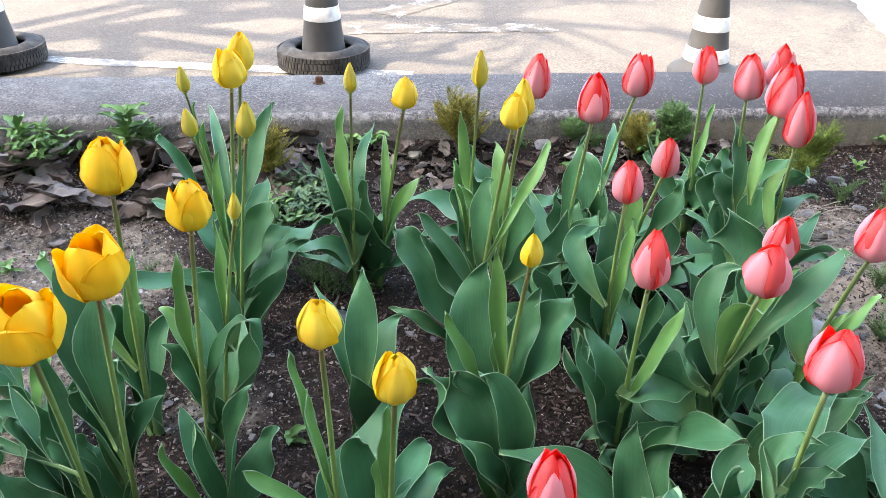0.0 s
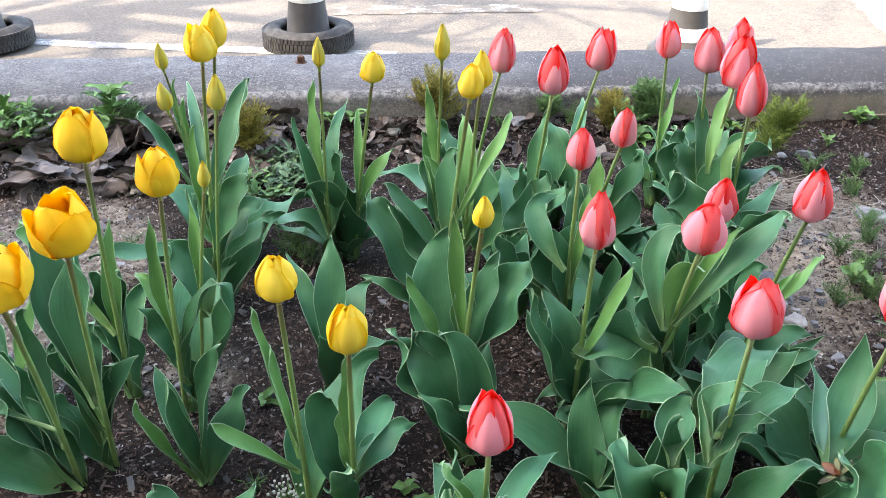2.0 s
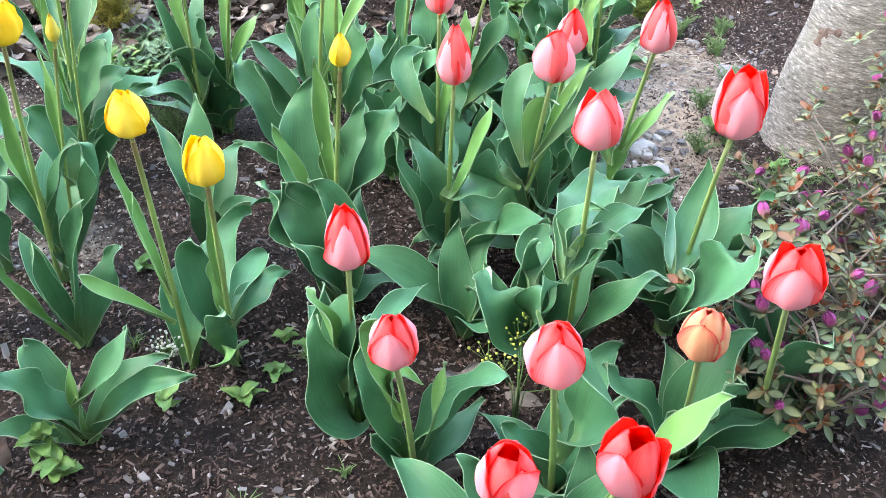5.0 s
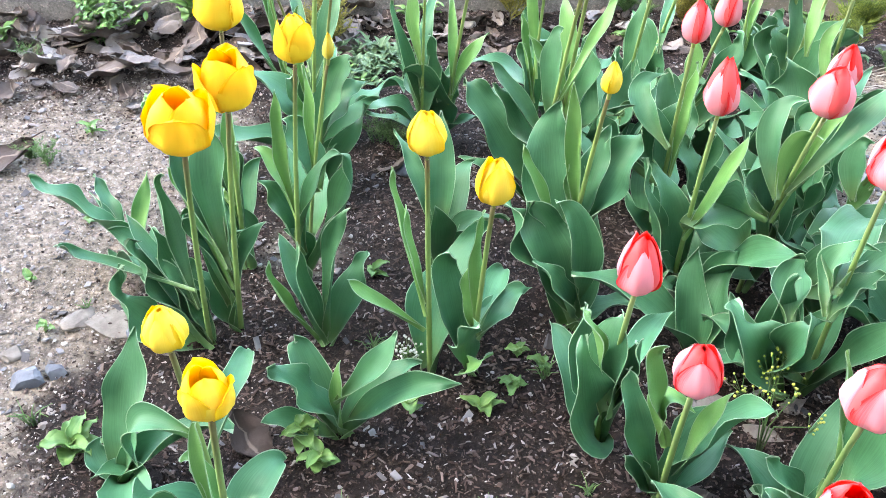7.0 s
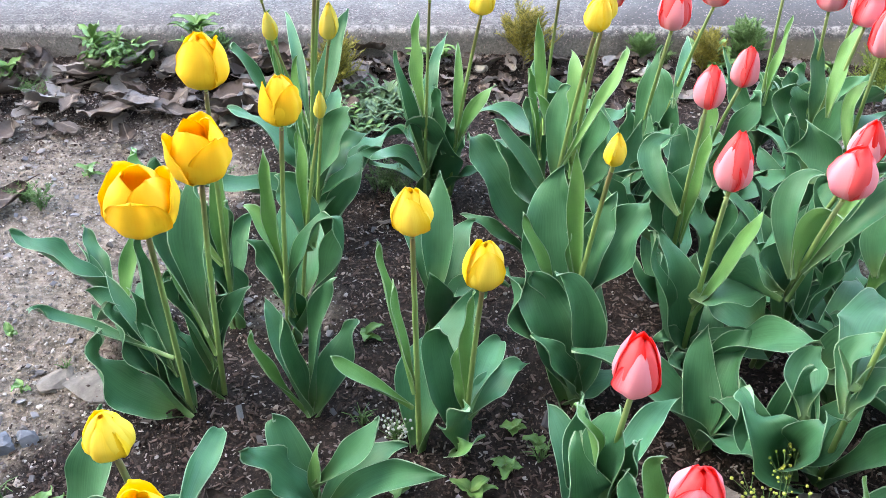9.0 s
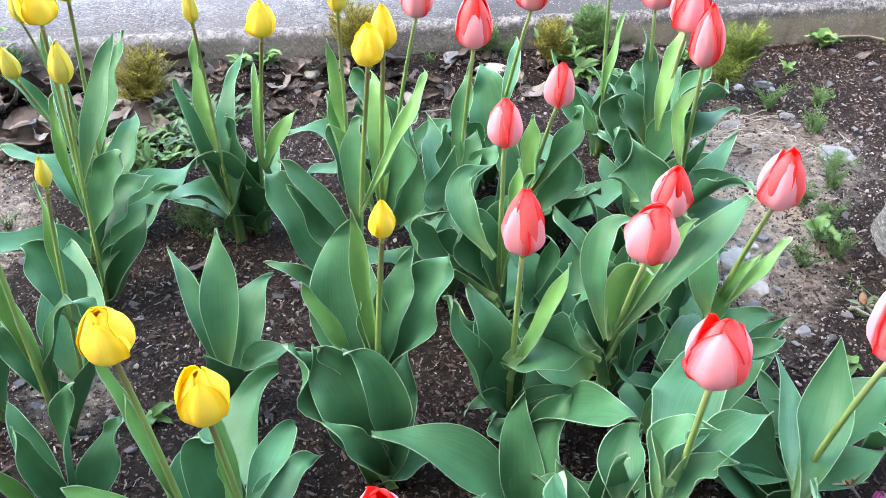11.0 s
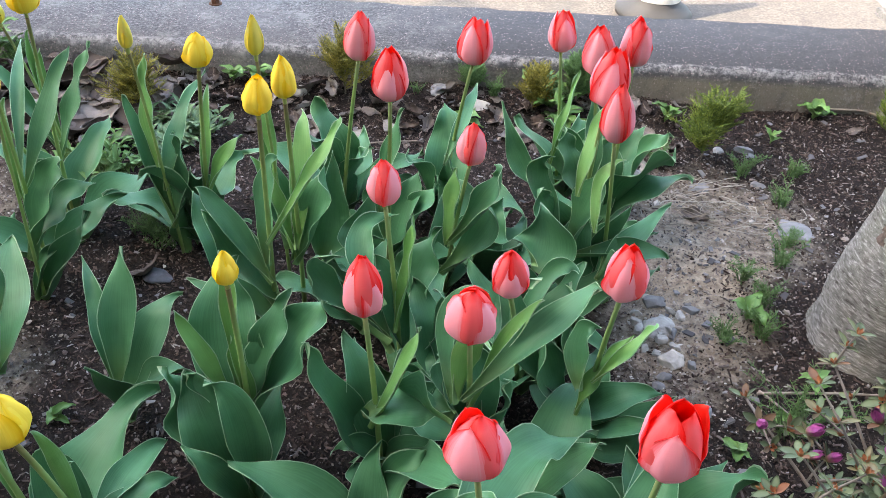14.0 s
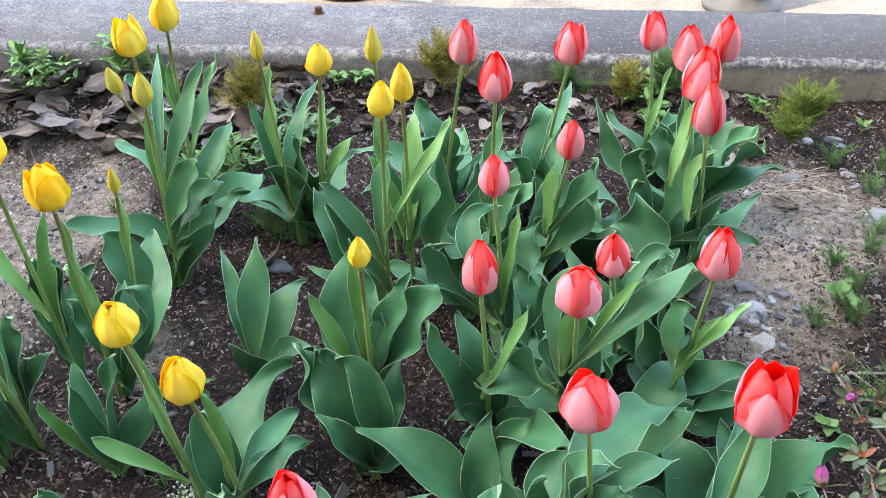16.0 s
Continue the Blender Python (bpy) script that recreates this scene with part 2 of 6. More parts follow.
def leaf_mesh(bm, foot, tip, axis, width, rows=20, cols=9, seed=0.0, arch=0.35):
    """A leaf that springs from its foot and arches out to its tip."""
    r = random.Random(seed)
    foot, tip = Vector(foot), Vector(tip)
    out = Vector((tip.x - foot.x, tip.y - foot.y, 0))
    d, rise = out.length, tip.z - foot.z
    length = math.hypot(d, rise)
    if d < 1e-4:
        out = Vector((r.uniform(-1, 1), r.uniform(-1, 1), 0)) * 0.01
    up = Vector((0, 0, 1))
    sway = up.cross(out).normalized() * (r.uniform(-0.12, 0.12) * length)
    droop = r.uniform(0.05, 0.42) * d
    one = foot + out * r.uniform(0.06, 0.22) + up * (0.42 * max(rise, 0.3 * length) + arch * 0.25 * d) + sway * 0.5
    two = tip - out * r.uniform(0.22, 0.40) - up * (0.26 * rise) + up * droop + sway

    def spine(t):
        q = 1 - t
        return foot * (q * q * q) + one * (3 * q * q * t) + two * (3 * q * t * t) + tip * (t * t * t)

    blade(bm, spine, lambda t: axis - out.normalized() * 0.9, width, rows, cols, r)


def petal_mesh(bm, h, radius, angle, spread, inner, seed, pointed=False, rows=20, cols=15):
    """One petal of a cup: a rounded foot, a broad blade and a blunt or drawn-out point, closing or opening to its tip."""
    r = random.Random(seed)
    lean, ph, side = r.uniform(-0.06, 0.06), r.uniform(0, 6), r.choice((-1, 1)) * 0.035
    tall = r.uniform(0.88, 1.03) if not inner else r.uniform(0.92, 1.03)
    if pointed and not inner:
        tall = r.uniform(0.84, 1.0)
    top = max(0.12, 0.26 + 1.45 * spread) if not inner else max(0.10, 0.16 + 0.95 * spread)
    lip, nip = r.uniform(-0.02, 0.12), r.uniform(0.0, 0.015)
    belly, wide = r.uniform(0.31, 0.37), r.uniform(0.98, 1.10) if not inner else r.uniform(1.02, 1.15)
    dent = r.uniform(0.03, 0.08)
    grid = []
    for i in range(rows):
        s = i / (rows - 1)
        if s < 0.36:
            a = s / 0.36 * math.pi / 2
            rad, z, w = math.sin(a), belly * (1 - math.cos(a)), math.sin(a) ** 0.75
        else:
            x = (s - 0.36) / 0.64
            rad = 1 - (1 - top) * x ** 1.9 + lip * max(0.0, (x - 0.75) / 0.25) ** 2
            z = belly + (1 - belly) * x
            w = (1 - x ** 1.75) ** 0.82 if pointed and not inner else (1 - x ** (2.0 if not inner else 2.4)) ** 0.68
        rad = max(rad, 0.03 if inner else 0.10) * (0.93 if inner else 1.0)
        half = min(wide * w / rad, 1.38) + 0.02
        tip = nip * max(0.0, (s - 0.86) / 0.14) ** 2
        row = []
        for j in range(cols):
            e = -1 + 2 * j / (cols - 1)
            a = angle + lean * s * 3 + e * half
            swell = 1 + side * e + 0.035 * e * e * (1.2 if not inner else -0.3) + 0.035 * math.sin(7 * s + ph) * e * abs(e) + 0.012 * math.sin(15 * s + 2 * ph + 3 * e) + 0.03 * math.sin(21 * s + 3 * ph) * abs(e) ** 4
            keel = (0.085 * (1 - abs(e)) ** 2 - dent * math.exp(-((abs(e) - 0.55) / 0.18) ** 2) + 0.03 * math.sin(9 * e + 2 * s + ph)) * math.sin(s * math.pi)
            q = radius * (rad * swell + keel)
            row.append(Vector((math.cos(a) * q, math.sin(a) * q, h * (tall * z + tip * (1 - abs(e))) - 0.02 * h * e * e * s)))
        grid.append(row)
    shell(bm, grid, 0.0010, rim_mat=0, inner_mat=1)


def flower(parent, at, axis, kind, h, radius, spread, spin):
    """The head: a green receptacle with pistil and stamens, and six petals."""
    m = Matrix.Translation(at + axis * (0.22 * radius)) @ Vector((0, 0, 1)).rotation_difference(axis).to_matrix().to_4x4() @ Matrix.Rotation(spin, 4, "Z")
    bm = bmesh.new()
    tube(bm, [Vector((0, 0, z)) for z in (-0.012, 0.0, 0.004, h * 0.45, h * 0.52)], [0.0026, 0.004, 0.0045, 0.003, 0.005], 8)
    for k in range(6):
        a = k * math.pi / 3
        tube(bm, [Vector((math.cos(a) * q, math.sin(a) * q, z)) for q, z in ((0.003, 0.004), (0.007, h * 0.3), (0.008, h * 0.42))], [0.0008, 0.0012, 0.0016], 5)
    head = part("flower_head", bm, PISTIL, parent)
    head.matrix_local = m
    mats = PETALS[kind]
    inner_mats = (PETALS["red_inner"][0], mats[1]) if kind == "red" else mats
    for k in range(6):
        inner = k % 2 == 1
        bm = bmesh.new()
        flare = spread * 0.75 + rnd.uniform(-0.06, 0.08) if kind in ("red", "pale") else spread + rnd.uniform(-0.10, 0.12)
        petal_mesh(bm, h * (1.0 if not inner else 1.05), radius, k * math.pi / 3, flare - (0.20 if inner else 0.0), inner, rnd.random(), kind == "red")
        part("petal", bm, inner_mats if inner else mats, head)


PISTIL = Mat("pistil", 0.6).put("Base Color", (0.30, 0.34, 0.10)).m
LABELS = {
    "red": "red tulip with pink-flushed petals and broad grey-green leaves",
    "pale": "pale red tulip with cream-streaked petals beside an azalea",
    "yellow": "yellow tulip in bloom with broad grey-green leaves",
    "golden": "golden-yellow tulip with orange-edged petals and broad leaves",
    "bud": "greenish-yellow tulip bud, still closed, on a slim stem",
}


def add_leaves(thing, leaves, least, reach):
    """leaves: foot, middle and tip of each, half its width and where it faces; more are added up to the least number."""
    turns = []
    for fx, fy, fz, mx, my, mz, tx, ty, tz, width, nx, ny, nz in leaves:
        foot, mid, tip = Vector((fx, fy, fz)), Vector((mx, my, mz)), Vector((tx, ty, tz))
        bend = mid * 2 - (foot + tip) * 0.5
        sheath = Vector((fx - tx, fy - ty, 0.03)).normalized()
        bm = bmesh.new()
        blade(bm, lambda t: bezier(foot, bend, tip, t), lambda t: sheath.lerp(Vector((nx, ny, nz)), min(t / 0.4, 1.0) ** 0.8), width, 22, 9, random.Random(rnd.random()))
        part("leaf", bm, (LEAF_YOUNG if width < 0.0165 and tz - fz > math.hypot(tx - fx, ty - fy) else LEAF, LEAF_EDGE), thing)
        turns.append(math.atan2(ty, tx))
    for i in range(least - len(leaves)):
        a = max((rnd.uniform(-math.pi, math.pi) for _ in range(12)), key=lambda q: min([abs(math.remainder(q - b, 2 * math.pi)) for b in turns] or [1]))
        turns.append(a)
        if i % 2:
            d, z = rnd.uniform(0.30, 0.60) * reach, reach * rnd.uniform(0.70, 1.0)
        else:
            d, z = rnd.uniform(0.55, 0.95) * reach, reach * rnd.uniform(0.22, 0.62)
        tip = Vector((d * math.cos(a), d * math.sin(a), z))
        bm = bmesh.new()
        leaf_mesh(bm, Vector((math.cos(a), math.sin(a), -2.5)) * 0.004, tip, Vector((0, 0, 1)), min(tip.length * rnd.uniform(0.14, 0.20), 0.046), seed=rnd.random(), arch=rnd.uniform(0.25, 0.5))
        part("leaf", bm, (LEAF, LEAF_EDGE), thing)


def tulip(colour, kind, foot, head, h, radius, spread, facing, leaves):
    """A tulip at foot whose stem carries the head; facing: the way an outer petal looks, in degrees."""
    look_of = kind or colour
    if colour == "red":
        h, radius = h * 1.05, radius * 0.97
    thing = empty("tulip", (foot[0], foot[1], 0), LABELS[look_of], "tulip", colour + " tulips in the bed")
    top = Vector((head[0] - foot[0], head[1] - foot[1], head[2]))
    mid = Vector((top.x * 0.40, top.y * 0.40, top.z * 0.52))
    stem = lambda t: bezier(Vector((0, 0, -0.02)), mid, top, t)
    bm = bmesh.new()
    n = 14
    thick = 0.0026 if kind == "bud" else 0.0033
    tube(bm, [stem(i / n) for i in range(n + 1)], [thick * (1.5 - 0.5 * i / n) for i in range(n + 1)], 10)
    part("stem", bm, STEM_Y if colour == "yellow" else STEM_R, thing)
    axis = ((top - mid).normalized() * 0.5 + Vector((0, 0, 0.7))).normalized()
    flower(thing, top, axis, look_of, h, radius, spread, radians(facing))
    least = (3 if kind == "bud" else 4) if colour == "yellow" else 7 if foot[1] > 1.6 else 10 if foot[1] > 1.1 else 7
    add_leaves(thing, leaves, least, min(0.27, head[2] * 0.58))
    return thing


def leaf_clump(foot, leaves):
    """A tulip that has leaves but no flower."""
    thing = empty("tulip_without_flower", (foot[0], foot[1], 0), "flowerless tulip with a clump of broad grey-green leaves", "tulip", "tulips without flowers")
    add_leaves(thing, leaves, 5, 0.24)
    return thing


# ---- ground, kerb, road ----
def grid_sheet(bm, x0, x1, y0, y1, nx, ny, height):
    vs = [[bm.verts.new((x0 + (x1 - x0) * i / nx, y0 + (y1 - y0) * j / ny, 0)) for i in range(nx + 1)] for j in range(ny + 1)]
    for row in vs:
        for v in row:
            v.co.z = height(v.co.x, v.co.y)
    for j in range(ny):
        for i in range(nx):
            bm.faces.new((vs[j][i], vs[j][i + 1], vs[j + 1][i + 1], vs[j + 1][i]))


def kerb_front(x):
    return 2.505 + 0.105 * x


def soil_height(x, y):
    z = 0.012 * noise.noise((x * 3.1, y * 3.1, 0)) + 0.007 * noise.noise((x * 9, y * 9, 4)) + 0.004 * noise.noise((x * 28, y * 28, 2))
    q = min(max((y - kerb_front(x) + 0.20) / 0.20, 0.0), 1.0)
    bank = 0.018 + 0.030 * min(max((1.2 - x) / 0.6, 0.0), 1.0)
    return z - 0.004 + bank * q * q * (3 - 2 * q)


SOIL = Mat("soil", 0.95)
_k = SOIL
_big, _mid, _fine = _k.noise(2.2, 3), _k.noise(45, 6, 0.75), _k.noise(320, 3, 0.7)
_dirt = _k.ramp(_mid, (0.25, (0.006, 0.004, 0.003)), (0.5, (0.018, 0.012, 0.010)), (0.75, (0.05, 0.036, 0.029)))
_grit = _k.ramp(_mid, (0.3, (0.050, 0.040, 0.032)), (0.5, (0.225, 0.187, 0.150)), (0.68, (0.42, 0.365, 0.30)))
_at = _k.t.nodes.new("ShaderNodeAttribute")
_at.attribute_name = "sand"
_s = _k.math("ADD", _at.outputs["Fac"], _k.math("MULTIPLY", _k.math("SUBTRACT", _k.noise(9, 5, 0.7), 0.5), 1.1))
_col = _k.mix(_k.ramp(_s, (0.35, 0.0), (0.75, 1.0)), _dirt, _grit)
_pale = _k.t.nodes.new("ShaderNodeAttribute")
_pale.attribute_name = "pale_sand"
_p = _k.math("ADD", _pale.outputs["Fac"], _k.math("MULTIPLY", _k.math("SUBTRACT", _k.noise(30, 5, 0.7), 0.5), 0.9))
_col = _k.mix(_k.ramp(_p, (0.25, 0.0), (0.7, 0.85)), _col, _k.ramp(_mid, (0.3, (0.20, 0.16, 0.12)), (0.5, (0.38, 0.315, 0.245)), (0.68, (0.52, 0.455, 0.37))))
_col = _k.mix(_k.ramp(_fine, (0.62, 0.0), (0.75, 0.5)), _col, (0.22, 0.19, 0.16))
_k.put("Base Color", _col).bump(_k.math("ADD", _mid, _fine), 0.9, 0.010)
SOIL = _k.m


def sand_at(x, y):
    """How sandy the bed is: gravelly at its open west end and in one patch by the tree."""
    a = min(max((-0.50 - x + 0.12 * noise.noise((x * 4, y * 4, 9))) / 0.2, 0), 1) * min(max((2.35 - y + 0.25 * noise.noise((x * 5, y * 5, 1))) / 0.6, 0.15), 1)
    a *= min(max((x + 2.1 + 0.8 * noise.noise((x, y * 1.3, 2))) / 0.9, 0.12), 1) * min(max((y + 0.5 + 0.5 * noise.noise((x * 1.2, y, 6))) / 0.7, 0.15), 1)
    b = max(0, 1.3 - math.hypot((x - 0.871) / 0.19, (y - 1.774) / 0.48), 1.3 - math.hypot((x - 1.021) / 0.30, (y - 2.022) / 0.28))
    c = max(0, 1 - math.hypot((x + 0.33) / 0.14, (y - 1.28) / 0.2))
    return min(a + b + c, 1)


def pale_sand_at(x, y):
    """A patch of paler, tan builder's sand between the tulips and the tree."""
    b = 1.25 - math.hypot((x - 0.95) / 0.17, (y - 1.80) / 0.36) + 0.25 * noise.noise((x * 9, y * 9, 4))
    return min(max(b, 0), 1)


bm = bmesh.new()
grid_sheet(bm, -9.0, 3.4, -1.75, 2.66, 520, 200, lambda x, y: 0.0)
for v in bm.verts:
    v.co.y += 0.105 * v.co.x * (v.co.y + 1.75) / 4.41
    v.co.z = soil_height(v.co.x, v.co.y)
bed = tagged(link("ground", bm, SOIL), "dark crumbly garden soil with gravelly patches", "soil", kind="structure")
_a = bed.data.attributes.new("sand", "FLOAT", "POINT")
_a.data.foreach_set("value", [sand_at(v.co.x, v.co.y) for v in bed.data.vertices])
_a = bed.data.attributes.new("pale_sand", "FLOAT", "POINT")
_a.data.foreach_set("value", [pale_sand_at(v.co.x, v.co.y) for v in bed.data.vertices])

ROAD_Z = -0.07
k = Mat("asphalt", 0.9)
_c = k.ramp(k.noise(110, 4, 0.7), (0.36, (0.087, 0.076, 0.062)), (0.5, (0.138, 0.120, 0.100)), (0.64, (0.218, 0.191, 0.163)))
_c = k.mix(k.ramp(k.noise(1.3, 4), (0.35, 0.0), (0.7, 0.55)), _c, (0.163, 0.143, 0.119))
_c = k.mix(k.ramp(k.noise(6, 5, 0.7), (0.36, 0.45), (0.56, 0.0)), _c, (0.107, 0.096, 0.083))
_crack = k.math("ABSOLUTE", k.math("SUBTRACT", k.noise(1.9, 7, 0.62), 0.5))
_c = k.mix(k.math("MULTIPLY", k.ramp(_crack, (0.003, 0.6), (0.008, 0.0)), k.ramp(k.noise(0.8, 3), (0.45, 0.0), (0.55, 1.0))), _c, (0.083, 0.076, 0.068))
k.put("Base Color", _c).bump(k.noise(260, 3, 0.7), 0.3, 0.003)
ASPHALT = k.m
bm = bmesh.new()
grid_sheet(bm, -60, 60, -60, 120, 24, 36, lambda x, y: ROAD_Z)
road = tagged(link("road", bm, ASPHALT, smooth=False), "weathered pale grey asphalt car park with fine cracks", "asphalt", kind="structure")

k = Mat("worn_white_paint", 0.8)
_w = k.ramp(k.math("ADD", k.noise(26, 5, 0.7), k.math("MULTIPLY", k.noise(180, 3), 0.35)), (0.66, (0.21, 0.205, 0.195)), (0.80, (0.66, 0.65, 0.62)))
k.put("Base Color", _w)
PAINT = k.m
k = Mat("faded_white_paint", 0.85)
k.put("Base Color", k.mix(k.ramp(k.math("ADD", k.noise(11, 6, 0.75), k.math("MULTIPLY", k.noise(90, 3), 0.25)), (0.62, 0.0), (0.78, 1.0)), (0.125, 0.11, 0.092), (0.42, 0.41, 0.38)))
WORN = k.m


def road_line(x0, y0, x1, y1, w, lift=0.0025, mat=PAINT):
    bm = bmesh.new()
    d = Vector((x1 - x0, y1 - y0, 0))
    n = Vector((-d.y, d.x, 0)).normalized() * (w / 2)
    r, segs, pts = random.Random(int(x0 * 100)), 160, []
    for i in range(segs + 1):
        p = Vector((x0, y0, 0)) + d * (i / segs)
        wob = [0.35 * noise.noise((p.x * 2.5, p.y * 2 + q, 3)) + 0.25 * noise.noise((p.x * 14, p.y * 9 + q, 5)) for q in (0, 7)]
        pts.append((p + n * (0.9 + wob[0]), p - n * (0.9 + wob[1])))
    vs = [[bm.verts.new((q.x, q.y, ROAD_Z + lift)) for q in pr] for pr in pts]
    for a, b in zip(vs, vs[1:]):
        bm.faces.new((a[0], a[1], b[1], b[0]))
    tagged(link("road_line", bm, mat, smooth=False), "worn white parking line painted on the asphalt", "road marking", kind="structure")


road_line(-3.6, 3.70, -0.18, 3.515, 0.10)
road_line(2.003, 3.37, 2.62, 9.2, 0.20)
road_line(-0.55, 4.20, 0.45, 4.32, 0.16, 0.003, WORN)
road_line(-0.42, 4.50, 0.10, 5.25, 0.22, 0.003, WORN)

k = Mat("kerb_concrete", 0.9)
_cell = k.cells(190)
_c = k.ramp(k.noise(130, 4, 0.8), (0.40, (0.045, 0.045, 0.047)), (0.5, (0.097, 0.097, 0.099)), (0.60, (0.185, 0.185, 0.187)))
_c = k.mix(k.ramp(k.noise(2.6, 5, 0.7), (0.42, 0.0), (0.62, 0.6)), _c, (0.126, 0.126, 0.128))
_c = k.mix(k.math("MULTIPLY", k.ramp(k.noise(9, 6, 0.75), (0.50, 0.0), (0.64, 0.75)), k.ramp(k.noise(75, 4, 0.7), (0.40, 0.2), (0.60, 1.0))), _c, (0.24, 0.238, 0.232))
_sp = k.math("MULTIPLY", k.ramp(_cell.outputs["Color"], (0.70, 0.0), (0.80, 1.0)), k.ramp(_cell.outputs["Distance"], (0.25, 1.0), (0.45, 0.0)))
_z = k.t.nodes.new("ShaderNodeSeparateXYZ")
k.t.links.new(k.coords(), _z.inputs[0])
_in = k.math("SUBTRACT", _z.outputs[1], k.math("ADD", k.math("MULTIPLY", _z.outputs[0], 0.105), 2.505))
_in = k.math("ADD", _in, k.math("MULTIPLY", k.math("SUBTRACT", k.noise(17, 4, 0.7), 0.5), 0.03))
_rub = k.math("MULTIPLY", k.ramp(_in, (0.004, 0.0), (0.010, 1.0), (0.026, 1.0), (0.040, 0.0)), k.ramp(k.noise(45, 6, 0.8), (0.44, 0.0), (0.60, 1.0)))
_east = k.ramp(k.math("ADD", _z.outputs[0], k.math("MULTIPLY", k.noise(5, 5, 0.7), 0.6)), (0.7, 0.0), (1.1, 1.0))
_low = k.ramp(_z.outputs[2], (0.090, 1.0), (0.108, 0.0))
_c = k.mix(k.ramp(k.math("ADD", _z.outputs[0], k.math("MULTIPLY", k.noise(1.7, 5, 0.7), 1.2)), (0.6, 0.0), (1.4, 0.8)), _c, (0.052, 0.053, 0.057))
# Front face painted paler below the top edge, to offset the shade on it.
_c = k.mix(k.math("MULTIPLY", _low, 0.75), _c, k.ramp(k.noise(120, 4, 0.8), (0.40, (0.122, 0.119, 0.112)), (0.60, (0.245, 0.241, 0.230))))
_c = k.mix(k.math("MULTIPLY", k.math("MULTIPLY", _low, _east), 0.8), _c, k.mix(k.noise(70, 5, 0.7), (0.144, 0.130, 0.101), (0.274, 0.248, 0.198)))
_c = k.mix(k.math("MULTIPLY", _sp, 0.8), _c, (0.40, 0.320, 0.310))
_c = k.mix(k.math("MULTIPLY", k.ramp(k.noise(22, 5, 0.75), (0.52, 0.0), (0.64, 0.6)), 0.6), _c, (0.072, 0.072, 0.072))
_c = k.mix(k.math("MULTIPLY", _rub, 0.7), _c, (0.374, 0.371, 0.360))
k.put("Base Color", _c).bump(k.math("ADD", k.noise(150, 5, 0.7), k.math("MULTIPLY", k.noise(24, 4), 0.8)), 0.7, 0.005)
CONCRETE = k.m


def kerb():
    """A long cast kerb with a chamfered, chipped front edge."""
    bm = bmesh.new()
    n = 320
    prof = ((0.012, -0.14), (0.002, 0.098), (0.006, 0.112), (0.020, 0.130), (0.20, 0.137), (0.386, 0.135), (0.398, 0.124), (0.402, -0.14))
    rows = []
    for i in range(n + 1):
        x = -9.0 + 15.0 * i / n
        row = []
        for q, (dy, z) in enumerate(prof):
            chip = 0.006 * noise.noise((x * 9, q * 3.0, 1)) + 0.004 * noise.noise((x * 33, q * 5.0, 1))
            row.append(bm.verts.new((x, kerb_front(x) + dy + (chip if q < 6 else 0), z + (chip * 0.6 if 0 < q < 7 else 0))))
        rows.append(row)
    for a, b in zip(rows, rows[1:]):
        for q in range(len(prof) - 1):
            bm.faces.new((a[q], a[q + 1], b[q + 1], b[q]))
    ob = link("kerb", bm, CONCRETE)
    tagged(ob, "long weathered grey concrete kerb edging the bed", "kerb", kind="structure")


kerb()

# ---- the tree ----
k = Mat("bark", 0.9)
_vec = k.coords("Object", (1.3, 1.3, 7))
_warp = k.t.nodes.new("ShaderNodeVectorMath")
_wn = k.node("ShaderNodeTexNoise", Scale=9.0, Detail=3.0)
k.t.links.new(k.coords(), _wn.inputs["Vector"])
_warp.operation = "MULTIPLY_ADD"
k.t.links.new(_wn.outputs["Color"], _warp.inputs[0])
_warp.inputs[1].default_value = (0.03, 0.03, 0.10)
k.t.links.new(_vec, _warp.inputs[2])
_ridge = k.noise(24, 8, 0.78, _warp.outputs[0])
_fleck = k.noise(40, 7, 0.75, _warp.outputs[0])
_c = k.ramp(_ridge, (0.36, (0.060, 0.054, 0.046)), (0.44, (0.135, 0.131, 0.120)), (0.54, (0.185, 0.181, 0.168)), (0.60, (0.25, 0.247, 0.232)))
_c = k.mix(k.ramp(_fleck, (0.55, 0.0), (0.59, 0.8)), _c, (0.42, 0.415, 0.39))
_c = k.mix(k.ramp(_fleck, (0.39, 0.7), (0.43, 0.0)), _c, (0.060, 0.052, 0.044))
_c = k.mix(k.ramp(k.noise(5, 6, 0.7), (0.60, 0.0), (0.66, 0.5)), _c, (0.090, 0.074, 0.060))
_c = k.mix(k.ramp(k.noise(4, 4), (0.5, 0.0), (0.7, 0.4)), _c, (0.165, 0.175, 0.105))
k.put("Base Color", _c).bump(k.math("ADD", _ridge, k.math("MULTIPLY", k.noise(160, 4, 0.7), 0.4)), 0.8, 0.006)
BARK = k.m


def bough(bm, pts, radii, seg=16, rough=0.0, steps=6):
    fine, fr = [], []
    for i in range(len(pts) - 1):
        for s in range(steps):
            t = s / steps
            fine.append(pts[i].lerp(pts[i + 1], t))
            fr.append(radii[i] + (radii[i + 1] - radii[i]) * t)
    fine.append(pts[-1])
    fr.append(radii[-1])
    tube(bm, fine, fr, seg)
    if rough:
        for v in bm.verts:
            w = Vector((v.co.x, v.co.y, v.co.z * 3))
            q = noise.noise(v.co * 9) * rough + noise.noise(w * 22) * rough * 0.5 + noise.noise(w * 55) * rough * 0.25
            v.co.x += q
            v.co.y += q * 0.6


